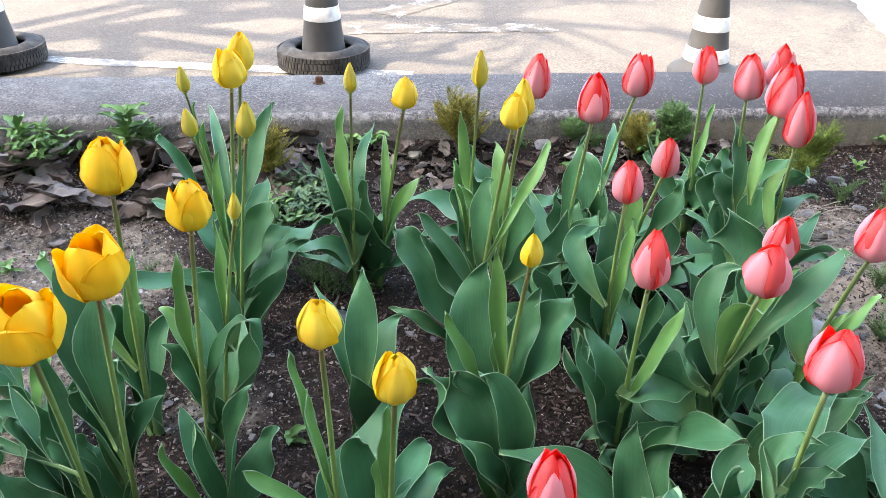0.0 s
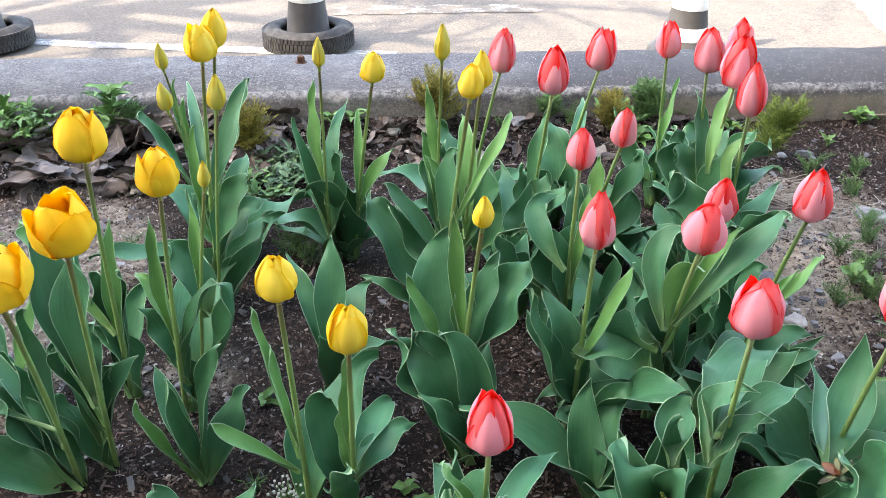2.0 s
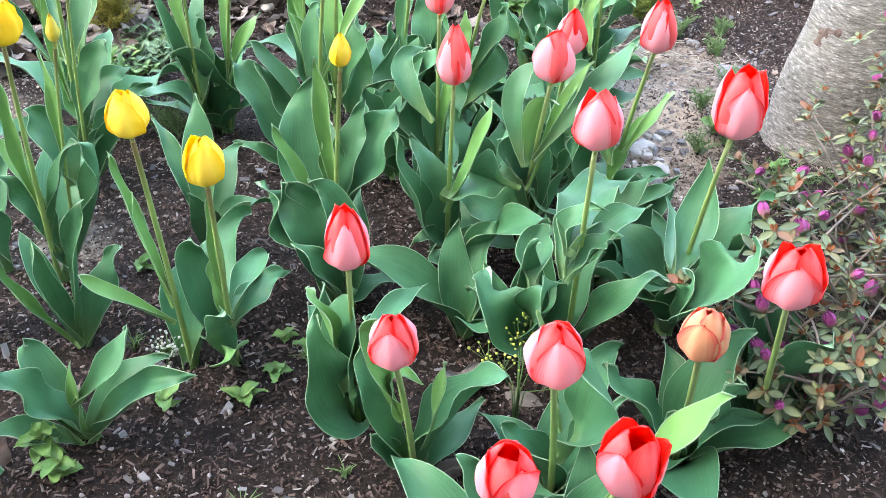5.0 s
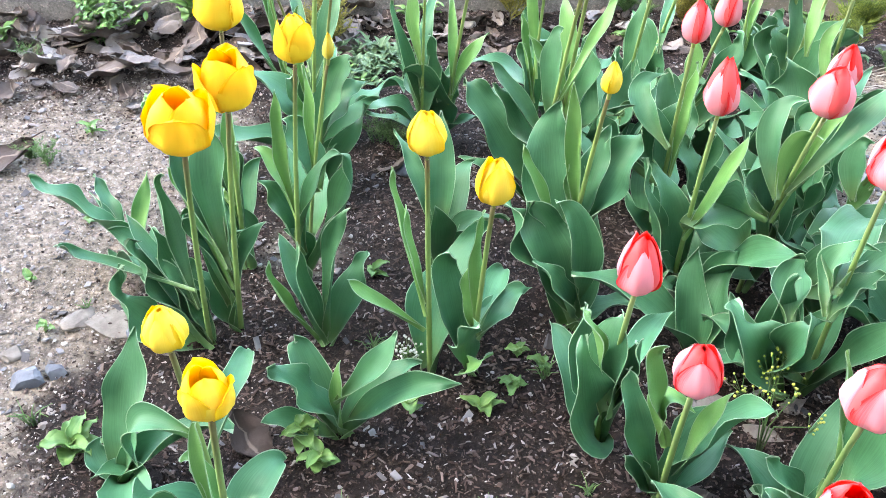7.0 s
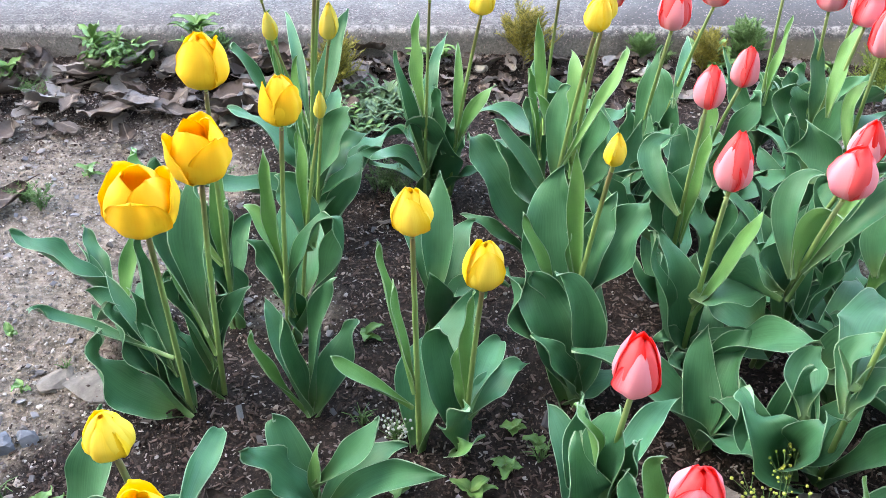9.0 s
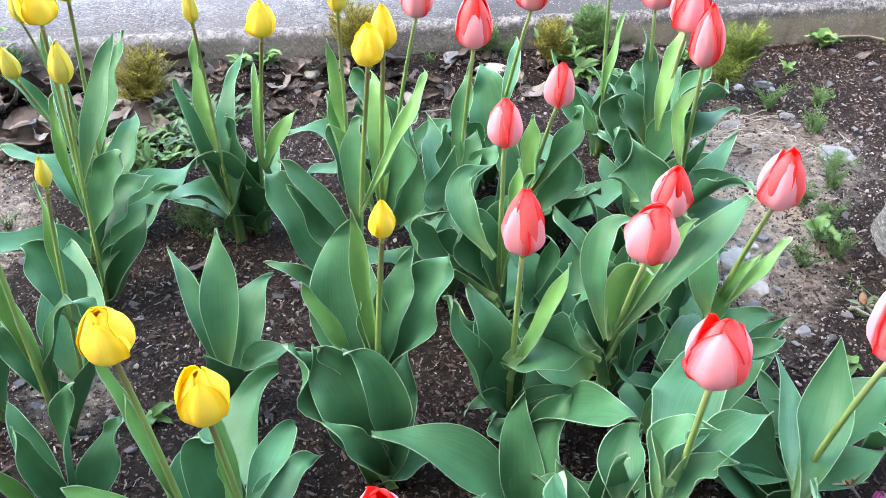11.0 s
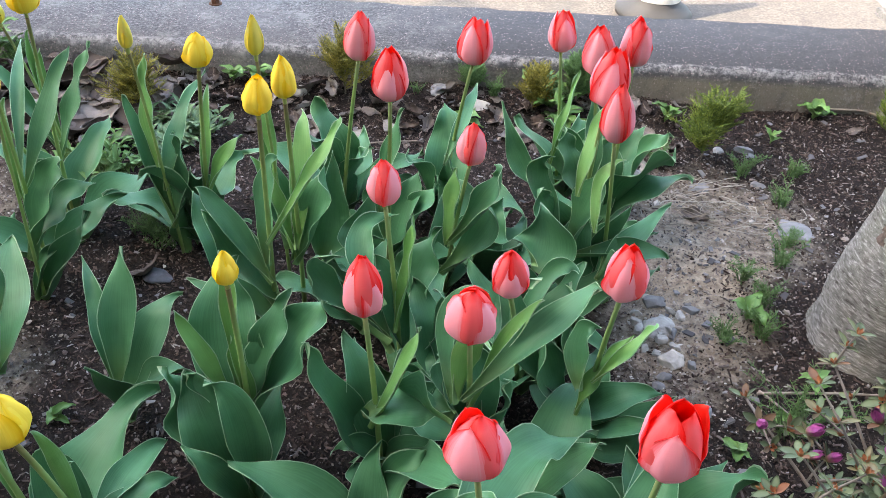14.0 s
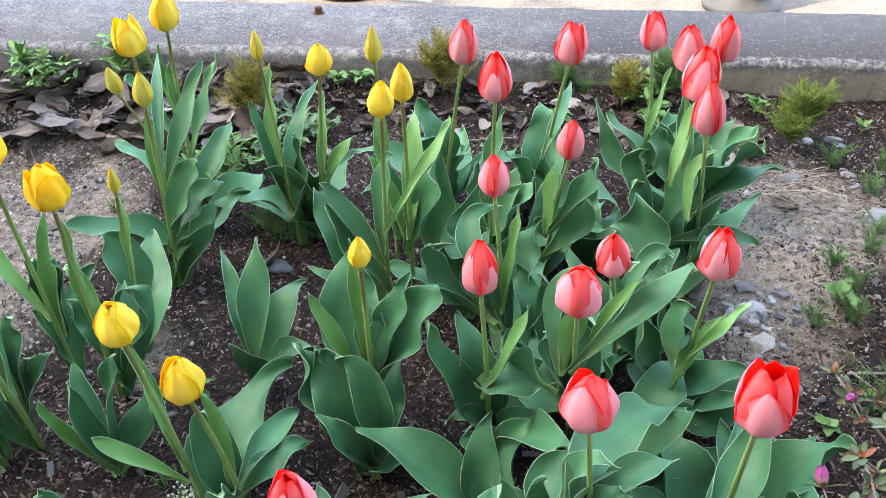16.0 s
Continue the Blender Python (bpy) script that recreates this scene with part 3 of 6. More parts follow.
def tree(at, lean, label, seed, height=3.4, girth=0.13, limbs=7):
    r = random.Random(seed)
    thing = empty("tree", at, label, "tree")
    bm = bmesh.new()
    pts = [Vector((0, 0, -0.1)), Vector((lean[0] * 0.02, lean[1] * 0.02, 0.06)), Vector((lean[0] * 0.3, lean[1] * 0.3, 0.6)), Vector((lean[0] * 0.62, lean[1] * 0.62, 1.5)), Vector((lean[0], lean[1], height))]
    bough(bm, pts, [girth * 1.3, girth * 1.1, girth * 0.95, girth * 0.8, girth * 0.5], 56, girth * 0.09, 22)
    part("trunk", bm, BARK, thing)
    for i in range(limbs):
        start = pts[3].lerp(pts[4], 0.25 + 0.75 * i / limbs)
        a, up = r.uniform(0, 6.28) + i * 2.3, r.uniform(0.4, 1.1)
        end = start + Vector((math.cos(a), math.sin(a), up)) * r.uniform(1.0, 2.0) * (height / 3.4) ** 0.4
        bm = bmesh.new()
        m = start.lerp(end, 0.5) + Vector((0, 0, 0.12))
        bough(bm, [start, m, end], [girth * 0.4, girth * 0.25, girth * 0.08], 8)
        for _ in range(16):
            s = start.lerp(end, r.uniform(0.3, 1))
            e = s + Vector((r.uniform(-1, 1), r.uniform(-1, 1), r.uniform(-0.1, 1))) * r.uniform(0.3, 0.9)
            bough(bm, [s, s.lerp(e, 0.5) + Vector((0, 0, 0.04)), e], [girth * 0.13, girth * 0.09, girth * 0.03], 5, steps=2)
        part("limb", bm, BARK, thing)
    return thing


old_tree = tree((1.309, 1.650, 0), (0.29, 0.03), "leaning tree with rough pale grey bark and bare limbs", 3)
k = Mat("torn_bark", 0.95)
k.put("Base Color", k.ramp(k.noise(60, 5, 0.75), (0.35, (0.05, 0.036, 0.030)), (0.6, (0.15, 0.108, 0.088)), (0.75, (0.24, 0.19, 0.16)))).bump(k.noise(90, 4, 0.7), 1.0, 0.006)


def bark_scar(thing, turn, z, wide, tall):
    """A torn patch where the outer bark has come away."""
    bm = bmesh.new()
    grid = []
    for i in range(15):
        s = -1 + i / 7
        row = []
        for j in range(15):
            e = -1 + j / 7
            edge = max(0.0, 1 - (s * s + e * e) ** 0.5 + 0.25 * noise.noise((s * 2.2, e * 2.2, 3)))
            a, h = turn + e * wide + 0.05 * s, z + s * tall
            rad = 0.1225 - 0.003 + 0.014 * min(edge * 3, 1) + 0.006 * noise.noise((s * 4, e * 4, 8))
            row.append(Vector((0.145 * h + math.cos(a) * rad, 0.015 * h + math.sin(a) * rad, h)))
        grid.append(row)
    shell(bm, grid, 0.002, rim_mat=0)
    part("scar", bm, k.m, thing, "torn patch of dark brown bark")


bark_scar(old_tree, radians(-158), 0.25, 0.34, 0.050)
tree((-5.5, 1.75, 0), (0.5, 0.6), "bare tree that throws branch shadows on the asphalt", 8, 8.5, 0.18, 30)

# ---- cones in tyres ----
k = Mat("cone_grey", 0.6)
k.put("Base Color", k.mix(k.noise(12, 4), (0.035, 0.035, 0.036), (0.075, 0.074, 0.072)))
CONE = k.m
k = Mat("reflective_band", 0.45)
k.put("Base Color", k.ramp(k.noise(25, 4), (0.35, (0.55, 0.55, 0.54)), (0.6, (0.82, 0.82, 0.80))))
BAND = k.m
k = Mat("tyre_rubber", 0.75)
k.put("Base Color", k.ramp(k.noise(18, 5, 0.7), (0.35, (0.018, 0.018, 0.019)), (0.7, (0.07, 0.068, 0.065)))).bump(k.noise(90, 3), 0.4, 0.002)
RUBBER = k.m


def lathe(bm, prof, seg=48):
    rings = [[bm.verts.new((r * math.cos(2 * math.pi * i / seg), r * math.sin(2 * math.pi * i / seg), z)) for i in range(seg)] for r, z in prof]
    for a, b in zip(rings, rings[1:]):
        for i in range(seg):
            bm.faces.new((a[i], a[(i + 1) % seg], b[(i + 1) % seg], b[i]))
    return rings


def cone(x, y, lean, bands, hgt=0.68, r0=0.100, r1=0.018, foot=0.014):
    """A slim cone on a round foot; it leans by some degrees."""
    thing = empty("traffic_cone", (x, y, ROAD_Z), "faded black traffic cone with white reflective bands by the kerb", "traffic cone", "cones along the kerb")
    thing.rotation_euler = (0, radians(lean), 0)
    rad = lambda z: r0 + (r1 - r0) * z / hgt
    bm = bmesh.new()
    lathe(bm, [(0.0, 0.004), (r0 + foot - 0.002, 0.004), (r0 + foot, 0.022), (r0 + foot * 0.6, 0.04), (rad(0.06), 0.06)] + [(rad(hgt * z), hgt * z) for z in (0.3, 0.5, 0.7, 0.9, 0.99)] + [(r1 * 0.7, hgt), (r1 * 0.6, hgt - 0.04)])
    part("cone_body", bm, CONE, thing)
    for lo, hi in bands:
        bm = bmesh.new()
        lathe(bm, [(rad(lo) + 0.0008, lo), (rad(lo) + 0.002, lo + 0.003), (rad(hi) + 0.002, hi - 0.003), (rad(hi) + 0.0008, hi)])
        part("band", bm, BAND, thing, "white reflective band")
    return thing


def tyre(x, y, outer, width):
    """A small worn tyre lying flat, with a rounded carcass, bead and tread blocks."""
    thing = empty("tyre", (x, y, ROAD_Z + 0.002), "small worn black tyre lying flat round a cone", "tyre", "tyres holding cones")
    inner = outer * 0.60
    prof = [(inner, width * 0.18), (inner + 0.006, width * 0.06), (inner + 0.03, 0.0), (outer - 0.03, 0.004), (outer - 0.008, width * 0.15), (outer, width * 0.32), (outer, width * 0.68), (outer - 0.008, width * 0.85), (outer - 0.03, width - 0.004), (inner + 0.03, width), (inner + 0.006, width * 0.94), (inner, width * 0.82), (inner + 0.012, width * 0.7), (outer - 0.02, width * 0.6), (outer - 0.02, width * 0.4), (inner + 0.012, width * 0.3), (inner, width * 0.18)]
    bm = bmesh.new()
    lathe(bm, prof, 64)
    body = part("carcass", bm, RUBBER, thing)
    bm = bmesh.new()
    for i in range(72):
        for lo, hi, sh in ((0.16, 0.33, 0.0), (0.37, 0.63, 0.5), (0.67, 0.84, 0.0)):
            a0, a1 = (i + sh + 0.12) * 2 * math.pi / 72, (i + sh + 0.88) * 2 * math.pi / 72
            q = []
            for rr in (outer - 0.006, outer + 0.0035):
                for a, z in ((a0, lo), (a1, lo), (a1, hi), (a0, hi)):
                    q.append(bm.verts.new((rr * math.cos(a), rr * math.sin(a), z * width)))
            for f in ((4, 5, 6, 7), (0, 1, 5, 4), (1, 2, 6, 5), (2, 3, 7, 6), (3, 0, 4, 7)):
                bm.faces.new([q[n] for n in f])
    part("tread", bm, RUBBER, thing, smooth=False)


cone(-1.934, 3.532, -3, ((0.22, 0.28), (0.39, 0.46)))
cone(-0.560, 3.604, 0.5, ((0.205, 0.262), (0.37, 0.44)))
cone(1.015, 3.600, 1.5, ((0.073, 0.127), (0.196, 0.252), (0.33, 0.38)), 0.54, 0.1025, 0.019, 0.045)
tyre(-1.934, 3.532, 0.190, 0.100)
tyre(-0.560, 3.604, 0.190, 0.100)

# ---- building behind the camera that shades the bed ----
k = Mat("plaster_wall", 0.9)
k.put("Base Color", k.mix(k.noise(3, 4), (0.36, 0.34, 0.31), (0.44, 0.42, 0.385))).bump(k.noise(60, 4), 0.3, 0.003)
WALL = k.m


def box(bm, x0, y0, z0, x1, y1, z1):
    v = [bm.verts.new((x, y, z)) for z in (z0, z1) for x, y in ((x0, y0), (x1, y0), (x1, y1), (x0, y1))]
    for f in ((3, 2, 1, 0), (4, 5, 6, 7), (0, 1, 5, 4), (1, 2, 6, 5), (2, 3, 7, 6), (3, 0, 4, 7)):
        bm.faces.new([v[n] for n in f])


bm = bmesh.new()
box(bm, -26, -9, ROAD_Z, 14, -1.7, 13.2)
bmesh.ops.rotate(bm, verts=list(bm.verts), matrix=Matrix.Rotation(0.105, 3, "Z"))
tagged(link("wall_south", bm, WALL, smooth=False), "plain grey-brown plastered wall of a tall building", "wall", kind="structure")

# ---- the tulips of the bed ----
tulip("yellow", "golden", (-0.431, 0.974), (-0.285, 0.690, 0.536), 0.070, 0.036, 0.43, -85, [(0.001, -0.018, 0.083, -0.081, 0.025, 0.172, -0.132, 0.067, 0.216, 0.014, 0.75, -0.42, 0.51), (0.003, -0.019, -0.006, -0.080, 0.002, 0.127, -0.095, 0.003, 0.207, 0.033, 0.98, 0.03, 0.21), (0.003, -0.021, 0.090, -0.048, 0.031, 0.244, -0.038, 0.033, 0.315, 0.017, 0.96, -0.27, 0.09), (-0.003, -0.010, -0.006, -0.094, 0.047, 0.135, -0.163, 0.051, 0.190, 0.027, 0.87, -0.35, 0.36), (0.006, -0.032, 0.130, -0.187, 0.002, 0.170, -0.167, -0.089, 0.253, 0.011, 0.61, -0.12, 0.79), (-0.003, -0.007, -0.006, -0.039, 0.017, 0.115, -0.069, 0.019, 0.224, 0.030, 0.96, -0.25, 0.12), (-0.003, -0.007, -0.006, -0.016, -0.003, 0.098, -0.069, 0.010, 0.164, 0.024, 0.98, -0.12, 0.17), (-0.004, -0.008, -0.006, -0.111, -0.028, 0.069, -0.131, 0.002, 0.157, 0.036, 0.94, -0.03, 0.35)])
tulip("yellow", "golden", (-0.389, 1.019), (-0.277, 0.827, 0.519), 0.074, 0.034, 0.55, -30, [(0.004, -0.018, 0.094, -0.048, 0.004, 0.231, -0.076, 0.005, 0.317, 0.016, 0.97, -0.14, 0.19), (0.015, -0.037, 0.156, -0.053, 0.023, 0.333, -0.053, 0.036, 0.420, 0.037, 0.77, -0.61, 0.19), (0.015, -0.035, 0.152, -0.002, 0.012, 0.343, 0.029, 0.020, 0.423, 0.028, -0.26, -0.94, 0.23), (-0.002, -0.009, 0.055, -0.022, 0.029, 0.195, -0.004, 0.048, 0.256, 0.028, 0.15, -0.95, 0.28), (-0.003, -0.011, 0.059, -0.054, 0.004, 0.202, -0.064, 0.001, 0.227, 0.025, 0.98, -0.10, 0.20), (-0.003, -0.006, -0.006, 0.016, 0.010, 0.137, 0.069, 0.017, 0.212, 0.025, -0.62, -0.73, 0.30), (-0.001, -0.010, -0.006, -0.004, 0.019, 0.133, 0.028, 0.019, 0.194, 0.018, -0.40, -0.89, 0.20), (-0.003, -0.010, -0.006, -0.057, -0.016, 0.109, -0.088, -0.017, 0.148, 0.026, 0.95, 0.05, 0.32)])
tulip("yellow", "golden", (-0.430, 1.202), (-0.362, 1.083, 0.521), 0.079, 0.034, 0.15, -105, [(0.005, 0.001, 0.090, -0.003, 0.024, 0.239, 0.000, 0.054, 0.338, 0.016, 0.12, -0.96, 0.23), (-0.002, -0.000, -0.006, -0.004, 0.075, 0.121, 0.022, 0.123, 0.171, 0.024, 0.06, -0.84, 0.54), (0.004, -0.009, -0.006, -0.002, -0.004, 0.094, -0.037, -0.015, 0.159, 0.032, 0.98, -0.11, 0.18), (-0.005, -0.007, -0.006, -0.029, 0.015, 0.184, -0.017, -0.002, 0.265, 0.023, 0.95, -0.31, 0.01), (0.002, -0.002, -0.006, 0.003, 0.034, 0.185, 0.020, 0.012, 0.259, 0.017, -0.37, -0.92, 0.09), (0.005, -0.024, 0.146, -0.124, 0.012, 0.299, -0.123, 0.006, 0.353, 0.016, 0.93, -0.14, 0.32)])
tulip("yellow", "golden", (-0.313, 1.157), (-0.245, 1.049, 0.487), 0.071, 0.027, 0.25, -150, [(0.017, -0.027, 0.167, 0.004, -0.013, 0.316, 0.002, -0.010, 0.399, 0.015, -0.34, -0.94, 0.08), (0.016, -0.020, 0.138, -0.027, 0.021, 0.240, -0.064, 0.038, 0.262, 0.015, 0.54, -0.62, 0.57), (0.012, -0.006, 0.066, -0.021, 0.004, 0.171, -0.051, 0.002, 0.218, 0.025, 0.82, -0.48, 0.32), (0.015, -0.013, 0.102, 0.066, -0.017, 0.248, 0.114, -0.052, 0.306, 0.022, -0.86, -0.33, 0.39), (0.011, -0.001, -0.006, 0.108, 0.003, 0.197, 0.114, -0.052, 0.306, 0.033, -0.89, -0.37, 0.27), (0.008, 0.002, -0.006, 0.015, -0.002, 0.083, -0.014, -0.009, 0.123, 0.022, 0.94, -0.30, 0.15)])
tulip("yellow", "", (-0.421, 1.776), (-0.322, 1.609, 0.530), 0.076, 0.026, 0.15, -30, [(0.025, -0.036, 0.158, 0.074, -0.010, 0.321, 0.115, 0.001, 0.416, 0.018, -0.52, -0.79, 0.33)])
tulip("yellow", "", (-0.370, 1.566), (-0.275, 1.394, 0.573), 0.064, 0.026, 0.15, -50, [(0.030, -0.058, 0.260, -0.027, 0.089, 0.377, -0.078, 0.211, 0.404, 0.011, 0.13, -0.43, 0.89), (0.029, -0.048, 0.220, 0.066, 0.030, 0.381, 0.092, 0.081, 0.461, 0.018, -0.17, -0.83, 0.53), (0.014, -0.038, 0.175, 0.001, -0.020, 0.327, 0.007, -0.014, 0.396, 0.012, -0.30, -0.95, 0.12)])
tulip("yellow", "bud", (-0.520, 1.989), (-0.514, 1.823, 0.415), 0.063, 0.013, -0.25, -90, [(-0.009, -0.013, -0.006, -0.108, -0.018, 0.210, -0.128, -0.046, 0.251, 0.017, 0.88, -0.33, 0.35), (-0.006, -0.028, 0.089, -0.038, -0.021, 0.271, -0.022, -0.028, 0.348, 0.009, 0.87, -0.50, 0.05), (-0.009, -0.011, -0.006, -0.028, -0.010, 0.210, -0.012, -0.019, 0.299, 0.012, 0.76, -0.65, 0.02)])
tulip("yellow", "bud", (-0.361, 1.699), (-0.398, 1.516, 0.436), 0.056, 0.014, -0.25, -90, [(-0.007, -0.006, -0.006, -0.051, -0.047, 0.103, -0.048, -0.039, 0.188, 0.014, 0.94, -0.31, 0.18), (0.001, -0.010, -0.006, -0.078, -0.083, 0.036, -0.105, -0.058, 0.085, 0.035, 0.67, -0.24, 0.71)])
tulip("yellow", "bud", (-0.345, 1.492), (-0.245, 1.348, 0.504), 0.063, 0.015, -0.25, -90, [(-0.000, 0.002, -0.006, 0.053, 0.094, 0.114, 0.116, 0.172, 0.143, 0.026, 0.00, -0.59, 0.80), (0.017, -0.019, 0.108, 0.057, 0.031, 0.204, 0.115, 0.068, 0.230, 0.027, -0.21, -0.68, 0.71), (-0.007, -0.005, -0.006, 0.023, -0.009, 0.087, 0.062, 0.007, 0.133, 0.018, -0.55, -0.73, 0.42), (0.008, 0.003, -0.006, 0.065, -0.012, 0.097, 0.118, 0.017, 0.202, 0.032, -0.57, -0.70, 0.43), (0.020, -0.020, 0.104, 0.061, 0.008, 0.254, 0.094, 0.009, 0.311, 0.034, -0.53, -0.78, 0.35)])
tulip("yellow", "bud", (-0.322, 1.284), (-0.223, 1.172, 0.443), 0.045, 0.009, -0.25, -30, [(0.034, -0.033, 0.180, 0.036, -0.014, 0.313, 0.028, -0.007, 0.388, 0.010, -0.37, -0.92, 0.13), (0.026, -0.023, 0.137, 0.006, -0.011, 0.243, -0.019, -0.014, 0.282, 0.035, 0.87, -0.43, 0.26)])
tulip("yellow", "bud", (-0.137, 1.690), (-0.093, 1.495, 0.536), 0.055, 0.011, -0.25, -130, [(0.005, -0.047, 0.103, -0.039, -0.044, 0.290, -0.046, -0.058, 0.383, 0.020, 0.90, -0.43, 0.12), (0.015, -0.085, 0.253, -0.002, -0.061, 0.389, 0.001, -0.048, 0.463, 0.013, -0.46, -0.88, 0.14), (0.012, -0.066, 0.188, 0.016, 0.034, 0.298, 0.037, 0.140, 0.353, 0.014, 0.02, -0.64, 0.77), (0.015, -0.045, 0.090, 0.038, -0.035, 0.237, 0.029, -0.045, 0.306, 0.023, -0.63, -0.77, 0.08), (0.010, -0.001, -0.006, 0.021, -0.009, 0.155, 0.048, -0.037, 0.144, 0.042, -0.66, -0.72, 0.21)])
tulip("yellow", "", (-0.089, 1.726), (-0.006, 1.563, 0.484), 0.059, 0.023, 0.05, -90, [(0.026, -0.067, 0.159, 0.028, -0.019, 0.294, 0.019, 0.027, 0.361, 0.012, -0.04, -0.92, 0.40), (0.023, -0.061, 0.133, 0.072, -0.050, 0.250, 0.110, -0.050, 0.299, 0.015, -0.65, -0.62, 0.44)])
tulip("yellow", "bud", (0.108, 1.642), (0.136, 1.438, 0.570), 0.063, 0.013, -0.25, -50, [(0.014, -0.105, 0.258, 0.000, -0.091, 0.412, -0.007, -0.098, 0.488, 0.009, -0.01, 1.00, -0.00), (0.013, -0.072, 0.124, -0.006, -0.063, 0.256, -0.024, -0.066, 0.320, 0.026, 0.76, -0.63, 0.15), (0.010, -0.085, 0.193, -0.016, -0.066, 0.339, -0.016, -0.067, 0.379, 0.012, 0.82, -0.55, 0.13)])
tulip("yellow", "", (0.165, 1.539), (0.206, 1.338, 0.554), 0.064, 0.017, -0.15, -130, [(0.014, -0.090, 0.212, 0.014, -0.022, 0.364, 0.002, 0.035, 0.419, 0.016, -0.02, -0.88, 0.47), (0.015, -0.081, 0.176, 0.059, -0.071, 0.318, 0.055, -0.068, 0.391, 0.029, -0.71, -0.67, 0.21), (0.006, -0.079, 0.176, -0.031, -0.067, 0.312, -0.062, -0.070, 0.376, 0.014, 0.80, -0.54, 0.27), (0.038, 0.000, 0.133, 0.052, 0.020, 0.221, 0.052, 0.040, 0.339, 0.036, 0.20, -0.95, 0.20)])
tulip("yellow", "", (0.129, 1.466), (0.191, 1.262, 0.565), 0.055, 0.019, 0.05, -130, [(0.011, -0.004, -0.006, -0.096, 0.017, 0.195, -0.154, 0.058, 0.257, 0.046, 0.44, -0.67, 0.60), (0.016, -0.063, 0.112, -0.044, -0.070, 0.233, -0.087, -0.075, 0.312, 0.029, 0.84, -0.39, 0.37), (0.018, -0.076, 0.176, -0.062, -0.066, 0.302, -0.099, -0.070, 0.351, 0.019, 0.76, -0.44, 0.47), (0.023, -0.090, 0.228, 0.021, -0.060, 0.372, 0.037, -0.052, 0.413, 0.018, -0.58, -0.79, 0.21), (0.032, -0.109, 0.282, 0.111, -0.049, 0.426, 0.129, -0.005, 0.472, 0.012, -0.47, -0.67, 0.58), (-0.007, -0.001, -0.006, -0.091, -0.031, 0.097, -0.159, -0.014, 0.115, 0.014, 0.40, -0.48, 0.78)])
tulip("yellow", "", (0.179, 1.162), (0.217, 1.019, 0.467), 0.048, 0.014, -0.15, -50, [(0.005, -0.043, 0.121, -0.032, 0.012, 0.272, -0.020, 0.053, 0.362, 0.044, 0.10, -0.92, 0.39), (0.012, -0.056, 0.178, 0.001, -0.040, 0.349, -0.007, -0.045, 0.441, 0.014, -0.25, -0.97, 0.05), (0.013, -0.049, 0.135, 0.042, -0.008, 0.269, 0.065, 0.022, 0.338, 0.026, -0.40, -0.81, 0.43), (0.013, -0.049, 0.128, 0.074, -0.010, 0.262, 0.117, 0.015, 0.327, 0.039, -0.51, -0.67, 0.54), (-0.001, -0.048, 0.131, -0.060, -0.040, 0.263, -0.080, -0.047, 0.331, 0.013, 0.82, -0.48, 0.31), (0.010, -0.045, 0.121, -0.003, -0.040, 0.237, -0.008, -0.044, 0.296, 0.015, 0.87, -0.48, 0.08), (0.008, 0.003, -0.006, -0.065, -0.062, 0.145, -0.098, -0.058, 0.235, 0.051, 0.90, -0.17, 0.40), (-0.008, -0.004, -0.006, 0.039, -0.040, 0.083, 0.054, -0.020, 0.121, 0.019, -0.58, -0.60, 0.54), (0.009, 0.001, -0.006, -0.044, -0.046, 0.165, -0.068, -0.073, 0.238, 0.020, 0.95, -0.01, 0.30)])
tulip("yellow", "", (-0.041, 0.933), (-0.025, 0.821, 0.467), 0.059, 0.024, 0.05, -90, [(-0.003, -0.036, 0.141, -0.039, -0.021, 0.322, -0.041, -0.043, 0.409, 0.010, 0.93, -0.35, 0.11), (-0.002, -0.039, 0.169, -0.024, -0.032, 0.289, -0.024, -0.033, 0.341, 0.008, 0.90, -0.41, 0.13), (-0.006, -0.031, 0.105, -0.083, -0.058, 0.192, -0.110, -0.071, 0.232, 0.013, 0.81, -0.08, 0.58)])
tulip("yellow", "", (0.029, 0.938), (0.062, 0.792, 0.417), 0.065, 0.024, 0.10, -80, [(-0.004, -0.009, -0.006, -0.042, -0.001, 0.165, -0.038, -0.004, 0.243, 0.031, 0.62, -0.77, 0.15), (0.006, -0.041, 0.132, 0.010, -0.059, 0.282, 0.020, -0.100, 0.378, 0.009, -0.65, 0.73, 0.21), (0.005, -0.036, 0.103, -0.004, -0.024, 0.189, 0.001, -0.022, 0.239, 0.011, -0.64, -0.77, 0.04), (0.011, -0.041, 0.114, 0.032, 0.062, 0.135, 0.045, 0.143, 0.108, 0.021, 0.10, -0.01, 0.99), (0.012, -0.038, 0.094, 0.053, 0.024, 0.132, 0.093, 0.064, 0.126, 0.019, -0.02, -0.35, 0.94), (-0.004, -0.008, -0.006, -0.001, -0.070, 0.119, 0.013, -0.087, 0.173, 0.023, -0.58, 0.75, 0.31), (-0.006, -0.006, -0.006, 0.000, -0.076, 0.069, 0.037, -0.062, 0.089, 0.015, -0.81, 0.03, 0.59)])
tulip("red", "", (0.164, 1.887), (0.240, 1.702, 0.462), 0.090, 0.028, 0.13, -110, [])
